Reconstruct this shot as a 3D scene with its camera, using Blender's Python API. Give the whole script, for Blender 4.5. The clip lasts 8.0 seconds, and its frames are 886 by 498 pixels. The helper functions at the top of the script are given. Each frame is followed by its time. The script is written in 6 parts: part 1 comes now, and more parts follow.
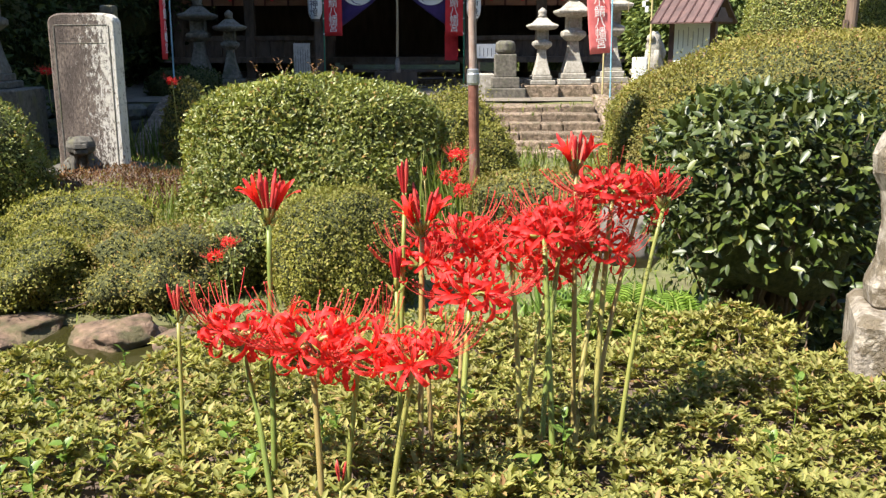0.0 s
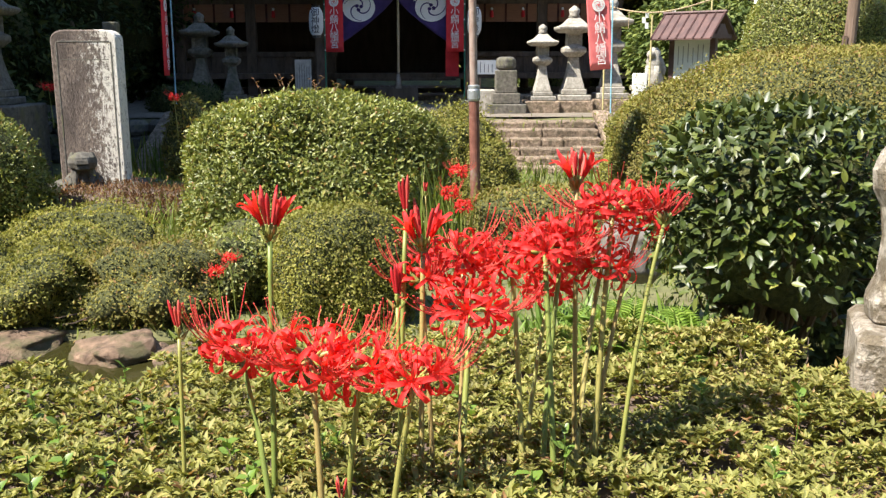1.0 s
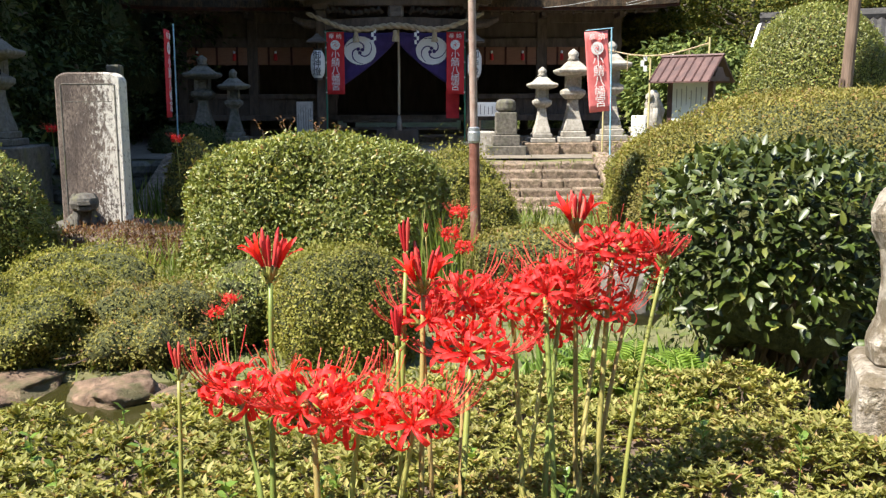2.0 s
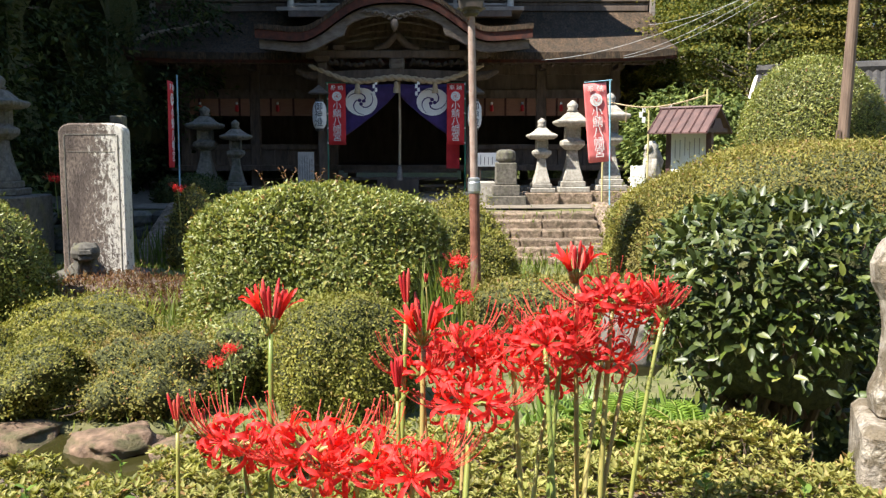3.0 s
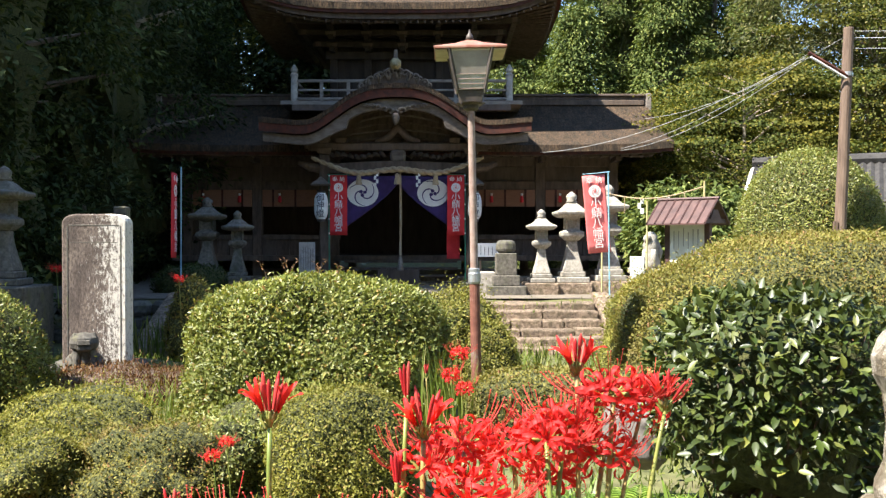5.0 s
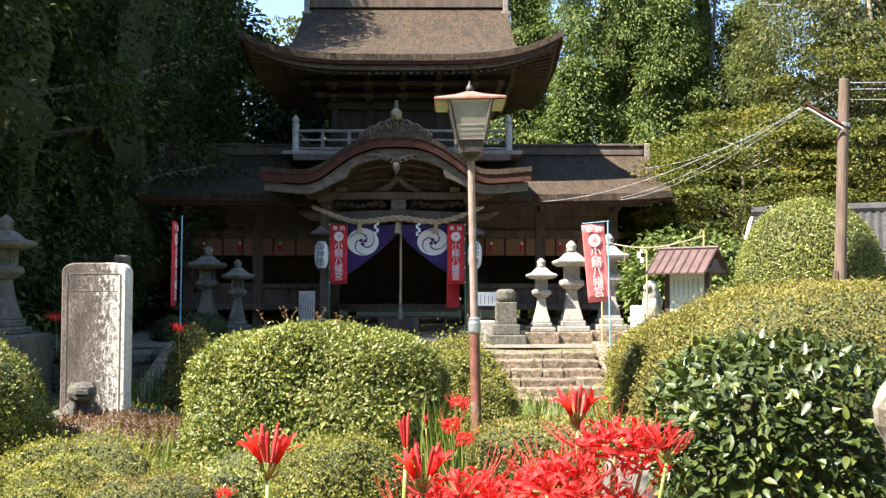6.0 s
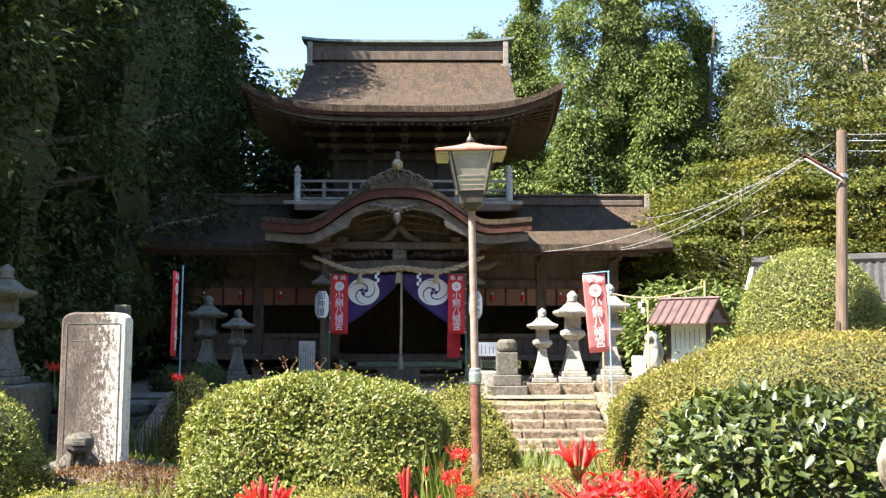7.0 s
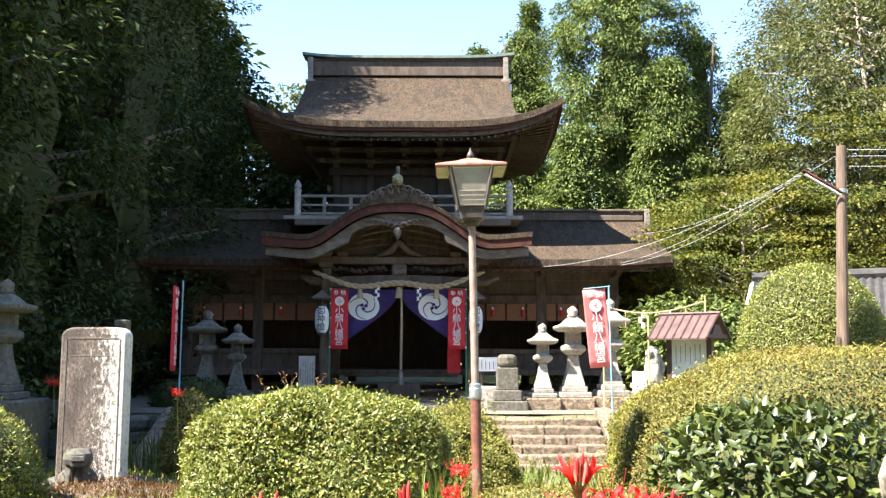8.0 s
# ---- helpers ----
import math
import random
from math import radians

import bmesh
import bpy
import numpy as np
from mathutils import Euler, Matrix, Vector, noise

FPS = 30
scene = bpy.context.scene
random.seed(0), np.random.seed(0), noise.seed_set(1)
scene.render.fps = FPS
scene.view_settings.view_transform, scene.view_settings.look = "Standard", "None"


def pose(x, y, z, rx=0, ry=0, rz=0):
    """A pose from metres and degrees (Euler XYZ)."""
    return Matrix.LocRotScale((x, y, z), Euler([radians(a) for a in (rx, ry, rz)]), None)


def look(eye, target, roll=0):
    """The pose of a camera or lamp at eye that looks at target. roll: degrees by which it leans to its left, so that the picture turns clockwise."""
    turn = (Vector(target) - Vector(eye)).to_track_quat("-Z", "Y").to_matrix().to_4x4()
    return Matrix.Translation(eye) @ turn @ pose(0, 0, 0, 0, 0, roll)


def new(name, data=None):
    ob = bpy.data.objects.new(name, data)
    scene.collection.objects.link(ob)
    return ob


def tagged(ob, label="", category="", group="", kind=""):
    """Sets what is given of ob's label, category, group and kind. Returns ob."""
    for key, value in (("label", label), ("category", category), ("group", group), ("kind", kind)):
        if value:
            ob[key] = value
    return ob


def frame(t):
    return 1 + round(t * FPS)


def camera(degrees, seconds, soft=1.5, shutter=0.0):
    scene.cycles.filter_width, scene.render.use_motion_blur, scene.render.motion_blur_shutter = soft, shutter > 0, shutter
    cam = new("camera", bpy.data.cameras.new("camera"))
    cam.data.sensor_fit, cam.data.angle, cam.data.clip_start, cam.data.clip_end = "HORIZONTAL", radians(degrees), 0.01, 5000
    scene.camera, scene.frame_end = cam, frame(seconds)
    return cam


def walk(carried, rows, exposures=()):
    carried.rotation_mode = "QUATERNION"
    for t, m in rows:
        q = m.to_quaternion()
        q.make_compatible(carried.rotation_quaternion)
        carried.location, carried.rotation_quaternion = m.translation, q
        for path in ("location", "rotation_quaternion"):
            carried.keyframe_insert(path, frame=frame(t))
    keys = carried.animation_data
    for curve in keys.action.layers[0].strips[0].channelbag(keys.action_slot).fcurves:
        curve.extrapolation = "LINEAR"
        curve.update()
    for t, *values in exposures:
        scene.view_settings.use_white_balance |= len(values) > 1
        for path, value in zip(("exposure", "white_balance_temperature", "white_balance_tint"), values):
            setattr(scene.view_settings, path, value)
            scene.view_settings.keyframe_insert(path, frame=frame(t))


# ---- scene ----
cam = camera(51.5, 8.0, 1.35)
EYE = 1.8
# seconds, metres ahead and up of the last eye, yaw, pitch, roll
ROWS = [
    (0.0, 0.0465, -0.0277, -0.11, -12.73, 0.13), (0.5, 0.0460, -0.0274, -0.07, -12.52, 0.15),
    (1.0, 0.0444, -0.0260, -0.06, -11.77, 0.14), (1.5, 0.0419, -0.0240, -0.05, -10.64, 0.13),
    (3.0, 0.0317, -0.0165, -0.01, -6.16, 0.05), (3.5, 0.0284, -0.0144, -0.01, -4.76, 0.04),
    (4.0, 0.0251, -0.0124, 0.0, -3.42, 0.01), (4.5, 0.0217, -0.0104, 0.01, -2.03, 0.01),
    (6.0, 0.0105, -0.0045, 0.01, 2.47, -0.04), (6.5, 0.0065, -0.0027, 0.02, 4.02, -0.09),
    (7.0, 0.0024, -0.0010, 0.05, 5.57, -0.12), (7.5, 0.0003, -0.0001, 0.06, 6.37, -0.12),
    (8.0, 0.0, 0.0, 0.06, 6.50, -0.15),
]
walk(cam, [(t, pose(0, y, EYE + z, 90 + pitch, roll, yaw)) for t, y, z, yaw, pitch, roll in ROWS],
     exposures=[(0.0, 1.46), (3.5, 1.53), (6.0, 2.02), (8.0, 2.33)])

# ---- daylight: sun from the left and a little behind the camera ----
SUN_WAY = Vector((0.50, 0.27, -0.82)).normalized()
sun = new("sun", bpy.data.lights.new("sun", "SUN"))
sun.data.energy, sun.data.angle, sun.data.color = 5.0, radians(0.5), (1.0, 0.94, 0.84)
sun.matrix_world = look((-20, -11, 40), Vector((-20, -11, 40)) + SUN_WAY)
world = bpy.data.worlds.new("sky")
scene.world = world
world.use_nodes = True
wn = world.node_tree.nodes
sky = wn.new("ShaderNodeTexSky")
sky.sky_type, sky.sun_disc = "NISHITA", False
sky.sun_elevation = math.asin(-SUN_WAY.z)
sky.sun_rotation = math.atan2(-SUN_WAY.x, -SUN_WAY.y)
sky.dust_density, sky.ozone_density = 0.1, 2.2
wn["Background"].inputs[1].default_value = 0.104
world.node_tree.links.new(sky.outputs[0], wn["Background"].inputs[0])

# ---- materials ----
RNG = np.random.default_rng(7)


def ramp(nt, stops, source):
    r = nt.nodes.new("ShaderNodeValToRGB")
    while len(r.color_ramp.elements) < len(stops):
        r.color_ramp.elements.new(0.5)
    for e, (at, c) in zip(r.color_ramp.elements, stops):
        e.position, e.color = at, (*c, 1)
    nt.links.new(source, r.inputs[0])
    return r.outputs[0]


def noise_node(nt, scale, detail=5.0, rough=0.6, stretch=(1, 1, 1), space="Object"):
    co = nt.nodes.new("ShaderNodeTexCoord")
    if space == "World":
        geo = nt.nodes.new("ShaderNodeNewGeometry")
        src = geo.outputs["Position"]
    else:
        src = co.outputs[space]
    mp = nt.nodes.new("ShaderNodeMapping")
    mp.inputs["Scale"].default_value = stretch
    nt.links.new(src, mp.inputs[0])
    n = nt.nodes.new("ShaderNodeTexNoise")
    n.inputs["Scale"].default_value, n.inputs["Detail"].default_value, n.inputs["Roughness"].default_value = scale, detail, rough
    nt.links.new(mp.outputs[0], n.inputs["Vector"])
    return n.outputs["Fac"]


def mix(nt, a, b, fac, mode="MIX"):
    m = nt.nodes.new("ShaderNodeMix")
    m.data_type, m.blend_type = "RGBA", mode
    for sock, v in ((m.inputs[0], fac), (m.inputs[6], a), (m.inputs[7], b)):
        if hasattr(v, "is_output"):
            nt.links.new(v, sock)
        elif isinstance(v, float):
            sock.default_value = v
        else:
            sock.default_value = (*v, 1)
    return m.outputs[2]


def surface(name, dark, light, scale=8, rough=0.8, bump=0.3, metal=0.0, stain=None, stain_scale=1.5, stain_at=(0.5, 0.68),
            stretch=(1, 1, 1), space="World", piece=0.0, fine=60.0, bump_far=0.01):
    """A weathered surface: grain of two colours, stains of a third, fine relief."""
    m = bpy.data.materials.new(name)
    m.use_nodes = True
    nt = m.node_tree
    b = nt.nodes["Principled BSDF"]
    grain = noise_node(nt, scale, 6, 0.62, stretch, space)
    col = ramp(nt, [(0.32, dark), (0.68, light)], grain)
    if stain:
        s = noise_node(nt, stain_scale, 6, 0.65, stretch, space)
        k = ramp(nt, [(stain_at[0], (0, 0, 0)), (stain_at[1], (0.72, 0.72, 0.72))], s)
        col = mix(nt, col, stain, k)
    if piece:
        oi = nt.nodes.new("ShaderNodeObjectInfo")
        k = ramp(nt, [(0.0, (1 - piece,) * 3), (1.0, (1 + piece,) * 3)], oi.outputs["Random"])
        col = mix(nt, col, k, 1.0, "MULTIPLY")
    nt.links.new(col, b.inputs["Base Color"])
    b.inputs["Roughness"].default_value, b.inputs["Metallic"].default_value = rough, metal
    if bump:
        f = noise_node(nt, fine, 4, 0.7, stretch, space)
        bp = nt.nodes.new("ShaderNodeBump")
        bp.inputs["Strength"].default_value, bp.inputs["Distance"].default_value = bump, bump_far
        nt.links.new(f, bp.inputs["Height"])
        nt.links.new(bp.outputs[0], b.inputs["Normal"])
    return m


def foliage(name, stops, rough=0.45, thin=0.3, per="island", patch=None, patch_scale=2.0, patch_at=(0.55, 0.72)):
    """Leaves: each its own tone, some light passing through."""
    m = bpy.data.materials.new(name)
    m.use_nodes = True
    nt = m.node_tree
    b = nt.nodes["Principled BSDF"]
    if per == "island":
        src = nt.nodes.new("ShaderNodeNewGeometry").outputs["Random Per Island"]
    else:
        src = nt.nodes.new("ShaderNodeObjectInfo").outputs["Random"]
    col = ramp(nt, stops, src)
    n = noise_node(nt, 1.3, 3, 0.6, space="World")
    col = mix(nt, col, ramp(nt, [(0.3, (0.72, 0.72, 0.72)), (0.7, (1.25, 1.2, 1.1))], n), 1.0, "MULTIPLY")
    if patch:
        k = ramp(nt, [(patch_at[0], (0, 0, 0)), (patch_at[1], (0.8, 0.8, 0.8))], noise_node(nt, patch_scale, 4, 0.6, space="World"))
        col = mix(nt, col, patch, k)
    nt.links.new(col, b.inputs["Base Color"])
    b.inputs["Roughness"].default_value = rough
    b.inputs["Specular IOR Level"].default_value = 0.18 if rough >= 0.5 else 0.5
    if thin:
        tr = nt.nodes.new("ShaderNodeBsdfTranslucent")
        nt.links.new(mix(nt, col, (1.0, 1.0, 0.55), 1.0, "MULTIPLY"), tr.inputs[0])
        ms = nt.nodes.new("ShaderNodeMixShader")
        ms.inputs[0].default_value = thin
        nt.links.new(b.outputs[0], ms.inputs[1])
        nt.links.new(tr.outputs[0], ms.inputs[2])
        nt.links.new(ms.outputs[0], nt.nodes["Material Output"].inputs[0])
    return m


MOSS = (0.10, 0.10, 0.03)
M_ground = surface("lawn_soil", (0.065, 0.07, 0.022), (0.16, 0.165, 0.06), 5, 0.95, 0.6, stain=(0.13, 0.095, 0.055), stain_scale=0.7)
M_gravel = surface("trodden_earth", (0.12, 0.10, 0.075), (0.23, 0.195, 0.15), 4, 0.95, 0.5)
M_stone = surface("granite_weathered", (0.24, 0.22, 0.185), (0.44, 0.41, 0.355), 22, 0.85, 0.5, stain=(0.16, 0.14, 0.11), stain_scale=5, piece=0.12)
M_stele = surface("stele_granite", (0.055, 0.04, 0.033), (0.25, 0.195, 0.16), 40, 0.88, 1.0, stain=(0.06, 0.044, 0.038), stain_scale=3.0, stain_at=(0.46, 0.6), stretch=(1.3, 1, 0.6), fine=70, space="Object")


def bare_patches(m, pale):
    """Pale bare stone breaking through the lichen, most of it along one edge and the foot."""
    nt = m.node_tree
    b = nt.nodes["Principled BSDF"]
    old = b.inputs["Base Color"].links[0].from_socket
    sep = nt.nodes.new("ShaderNodeSeparateXYZ")
    nt.links.new(nt.nodes.new("ShaderNodeTexCoord").outputs["Object"], sep.inputs[0])
    k = nt.nodes.new("ShaderNodeMath")
    k.operation = "MULTIPLY_ADD"
    k.inputs[1].default_value = 0.36
    nt.links.new(sep.outputs["X"], k.inputs[0])
    nt.links.new(noise_node(nt, 17, 12, 0.84, (1.2, 1, 0.6)), k.inputs[2])
    nt.links.new(mix(nt, old, pale, ramp(nt, [(0.545, (0, 0, 0)), (0.60, (0.92, 0.92, 0.92))], k.outputs[0])), b.inputs["Base Color"])


bare_patches(M_stele, (0.70, 0.66, 0.59))
M_step = surface("step_stone", (0.10, 0.072, 0.05), (0.42, 0.315, 0.225), 17, 0.95, 1.0, stain=(0.10, 0.08, 0.045), stain_scale=7, stain_at=(0.48, 0.6), piece=0.2, fine=26, bump_far=0.045)
M_dark_stone = surface("dark_stone", (0.055, 0.05, 0.042), (0.15, 0.138, 0.118), 16, 0.85, 0.6, stain=MOSS, stain_scale=4, piece=0.15)
M_moss_stone = surface("mossy_stone", (0.17, 0.14, 0.11), (0.48, 0.42, 0.34), 26, 0.9, 0.9, stain=(0.10, 0.072, 0.034), stain_scale=8, stain_at=(0.48, 0.54), bump_far=0.02)
M_rock = surface("rock_brown", (0.075, 0.045, 0.028), (0.29, 0.19, 0.125), 14, 0.85, 0.7, stain=(0.075, 0.08, 0.025), stain_scale=5, stain_at=(0.47, 0.6), bump_far=0.04)
M_wood = surface("aged_timber", (0.062, 0.043, 0.031), (0.15, 0.105, 0.076), 9, 0.85, 0.4, stain=(0.15, 0.115, 0.09), stain_scale=2, stretch=(1, 1, 0.3))
M_wood_pale = surface("pale_timber", (0.34, 0.30, 0.26), (0.55, 0.50, 0.44), 12, 0.85, 0.4)
# granite darkened for the tree shade at left, with mossy lichen stain
M_shade_stone = surface("shade_toned_lichen_stone", (0.075, 0.066, 0.054), (0.20, 0.18, 0.148), 18, 0.9, 0.6, stain=(0.07, 0.075, 0.04), stain_scale=5, piece=0.12)
M_wood_mid = surface("half_silvered_timber", (0.085, 0.066, 0.052), (0.20, 0.165, 0.135), 12, 0.85, 0.4, stretch=(0.4, 1, 1))
M_wood_red = surface("red_brown_timber", (0.028, 0.007, 0.004), (0.105, 0.025, 0.010), 8, 0.8, 0.3)
M_wood_grey = surface("silvered_timber", (0.17, 0.14, 0.115), (0.33, 0.285, 0.24), 12, 0.85, 0.4, stretch=(0.3, 1, 1))
# dark stain holds the mottled bark and the shadow patches on the roof
M_bark_roof = surface("bark_thatch", (0.016, 0.010, 0.006), (0.165, 0.103, 0.056), 13, 0.95, 1.0, stain=(0.036, 0.027, 0.015), stain_scale=2.6, stain_at=(0.46, 0.62), stretch=(2.2, 0.7, 0.7), fine=24, bump_far=0.09)
M_board = surface("interior_boards", (0.07, 0.05, 0.038), (0.145, 0.105, 0.08), 6, 0.85, 0.3, stretch=(1, 1, 0.2))
# boards darkened for the shade of deep eaves and brackets
M_eave_shade = surface("eave_shade_boards", (0.03, 0.021, 0.016), (0.07, 0.05, 0.037), 6, 0.9, 0.3, stretch=(1, 1, 0.2))
M_blind = surface("bamboo_blind", (0.20, 0.085, 0.045), (0.31, 0.145, 0.075), 30, 0.7, 0.3, stretch=(0.2, 1, 6))
M_red = surface("red_cloth", (0.55, 0.02, 0.025), (0.68, 0.035, 0.04), 6, 0.8, 0.15)
M_red_fade = surface("faded_red_cloth", (0.64, 0.13, 0.125), (0.76, 0.20, 0.19), 6, 0.8, 0.15)
M_white = surface("white_paint", (0.72, 0.71, 0.68), (0.82, 0.81, 0.78), 5, 0.6, 0.05)
M_purple = surface("purple_cloth", (0.03, 0.016, 0.09), (0.055, 0.03, 0.15), 5, 0.8, 0.2)
M_navy = surface("ink", (0.015, 0.015, 0.03), (0.03, 0.03, 0.05), 5, 0.8, 0)
M_paper = surface("paper", (0.76, 0.76, 0.74), (0.84, 0.84, 0.82), 8, 0.8, 0.05)
M_rope = surface("straw_rope", (0.30, 0.22, 0.13), (0.48, 0.38, 0.24), 40, 0.9, 0.8, stretch=(1, 1, 1))
M_pole_brown = surface("brown_paint_worn", (0.13, 0.045, 0.03), (0.24, 0.10, 0.07), 14, 0.55, 0.3, stain=(0.30, 0.24, 0.20), stain_scale=6, stain_at=(0.56, 0.7))
M_pole_grey = surface("weathered_grey_paint", (0.24, 0.17, 0.14), (0.42, 0.32, 0.27), 20, 0.6, 0.3, stain=(0.15, 0.06, 0.04), stain_scale=10)
M_steel = surface("galvanised", (0.36, 0.37, 0.38), (0.52, 0.53, 0.54), 25, 0.45, 0.1, metal=0.7)
M_lamp_roof = surface("red_sheet_metal", (0.26, 0.09, 0.06), (0.40, 0.19, 0.14), 12, 0.5, 0.2, stain=(0.34, 0.22, 0.16), stain_scale=7)
M_frame = surface("dark_iron", (0.04, 0.035, 0.03), (0.09, 0.07, 0.06), 14, 0.55, 0.2)
M_sheet = surface("maroon_sheet_roof", (0.055, 0.026, 0.024), (0.12, 0.06, 0.052), 6, 0.6, 0.15)
M_log = surface("old_pole_wood", (0.095, 0.062, 0.044), (0.21, 0.145, 0.105), 14, 0.85, 0.5, stretch=(1, 1, 0.12))
M_bamboo = surface("bamboo", (0.42, 0.36, 0.16), (0.58, 0.50, 0.26), 12, 0.5, 0.1, stretch=(1, 1, 0.3))
M_plaster = surface("white_plaster", (0.66, 0.66, 0.64), (0.80, 0.79, 0.76), 3, 0.85, 0.1)
M_tile = surface("grey_roof_tile", (0.022, 0.021, 0.02), (0.065, 0.06, 0.057), 7, 0.8, 0.3)
M_cable = surface("cable", (0.30, 0.30, 0.30), (0.45, 0.45, 0.45), 3, 0.6, 0)
M_blue = surface("blue_pipe", (0.18, 0.38, 0.48), (0.28, 0.50, 0.60), 5, 0.45, 0)
M_green_pole = surface("green_pipe", (0.02, 0.16, 0.10), (0.04, 0.24, 0.15), 5, 0.45, 0)
M_trunk = surface("bark", (0.09, 0.065, 0.05), (0.22, 0.17, 0.13), 6, 0.95, 0.9, stretch=(1, 1, 0.25), bump_far=0.04)
M_branch_pale = surface("pale_branch", (0.26, 0.21, 0.16), (0.44, 0.36, 0.28), 8, 0.9, 0.5)
M_twig = surface("twigs", (0.07, 0.05, 0.035), (0.16, 0.11, 0.08), 12, 0.9, 0.3)
# fills bushes and crowns; its dark tone is the shade between leaves
M_core = surface("inner_shade_fill", (0.035, 0.040, 0.012), (0.115, 0.12, 0.038), 40, 1.0, 0.9, bump_far=0.03)
M_gold = surface("gilt", (0.20, 0.16, 0.075), (0.36, 0.30, 0.17), 14, 0.5, 0.1, metal=0.5)

G = lambda *c: tuple(c)
L_hedge = foliage("azalea_leaves", [(0.0, G(0.13, 0.14, 0.035)), (0.4, G(0.245, 0.255, 0.072)), (0.75, G(0.345, 0.34, 0.11)), (0.92, G(0.41, 0.36, 0.14)), (1.0, G(0.30, 0.15, 0.08))], 0.5, 0.35, patch=(0.20, 0.15, 0.07), patch_scale=1.4)
L_bush = foliage("trimmed_bush_leaves", [(0.0, G(0.12, 0.15, 0.035)), (0.5, G(0.205, 0.24, 0.06)), (0.85, G(0.30, 0.32, 0.09)), (0.97, G(0.37, 0.32, 0.10)), (1.0, G(0.27, 0.12, 0.05))], 0.42, 0.32)
L_azalea = foliage("olive_azalea_leaves", [(0.0, G(0.16, 0.155, 0.045)), (0.5, G(0.235, 0.225, 0.065)), (0.85, G(0.30, 0.275, 0.08)), (1.0, G(0.27, 0.15, 0.08))], 0.6, 0.35, patch=(0.17, 0.12, 0.06), patch_scale=1.6)
L_pale = foliage("pale_bush_leaves", [(0.0, G(0.16, 0.165, 0.035)), (0.5, G(0.24, 0.245, 0.06)), (0.85, G(0.32, 0.31, 0.09)), (1.0, G(0.34, 0.27, 0.1))], 0.6, 0.35)
L_dry = foliage("dry_twig_leaves", [(0.0, G(0.12, 0.055, 0.03)), (0.5, G(0.22, 0.115, 0.06)), (0.85, G(0.28, 0.17, 0.08)), (1.0, G(0.15, 0.16, 0.05))], 0.7, 0.2)
L_camellia = foliage("camellia_leaves", [(0.0, G(0.03, 0.045, 0.011)), (0.5, G(0.055, 0.08, 0.019)), (0.85, G(0.09, 0.115, 0.027)), (1.0, G(0.16, 0.18, 0.045))], 0.44, 0.2)
L_camellia_one = foliage("camellia_leaf", [(0.0, G(0.036, 0.058, 0.011)), (0.5, G(0.066, 0.104, 0.018)), (0.85, G(0.11, 0.15, 0.026)), (1.0, G(0.24, 0.24, 0.05))], 0.40, 0.2, per="object")
L_cypress = foliage("cypress_sprays", [(0.0, G(0.05, 0.078, 0.022)), (0.5, G(0.115, 0.16, 0.046)), (0.85, G(0.19, 0.235, 0.072)), (1.0, G(0.27, 0.29, 0.095))], 0.75, 0.25)
# leaf tone also lowered to carry the deep shade on the left
L_dark = foliage("shade_toned_evergreen_leaves", [(0.0, G(0.018, 0.030, 0.010)), (0.5, G(0.042, 0.064, 0.020)), (0.9, G(0.082, 0.108, 0.034)), (1.0, G(0.14, 0.155, 0.046))], 0.7, 0.2)
L_maple = foliage("maple_leaves", [(0.0, G(0.035, 0.055, 0.012)), (0.5, G(0.085, 0.108, 0.022)), (0.85, G(0.15, 0.155, 0.03)), (1.0, G(0.23, 0.19, 0.036))], 0.65, 0.3, patch=(0.25, 0.20, 0.032), patch_scale=0.55, patch_at=(0.49, 0.74))
L_grey = foliage("broadleaf_leaves", [(0.0, G(0.045, 0.06, 0.022)), (0.5, G(0.10, 0.115, 0.046)), (0.85, G(0.165, 0.17, 0.075)), (1.0, G(0.28, 0.265, 0.14))], 0.5, 0.3)
L_grass = foliage("grass_blades", [(0.0, G(0.09, 0.13, 0.025)), (0.6, G(0.17, 0.23, 0.05)), (1.0, G(0.30, 0.30, 0.10))], 0.5, 0.35)
L_fern = foliage("strap_leaves", [(0.0, G(0.09, 0.16, 0.025)), (0.6, G(0.16, 0.26, 0.045)), (1.0, G(0.26, 0.36, 0.08))], 0.4, 0.35)
L_petal = foliage("scarlet_petal", [(0.0, G(0.70, 0.022, 0.028)), (0.6, G(0.82, 0.05, 0.05)), (1.0, G(0.88, 0.11, 0.09))], 0.5, 0.35)
L_bud = foliage("crimson_bud", [(0.0, G(0.42, 0.022, 0.03)), (0.6, G(0.58, 0.05, 0.055)), (1.0, G(0.66, 0.12, 0.10))], 0.5, 0.2, per="object")
L_stamen = foliage("stamen", [(0.0, G(0.55, 0.03, 0.04)), (1.0, G(0.75, 0.16, 0.12))], 0.5, 0.2)
L_stem = foliage("flower_stem", [(0.0, G(0.16, 0.22, 0.05)), (0.6, G(0.26, 0.28, 0.07)), (1.0, G(0.34, 0.24, 0.10))], 0.45, 0.1, per="object")


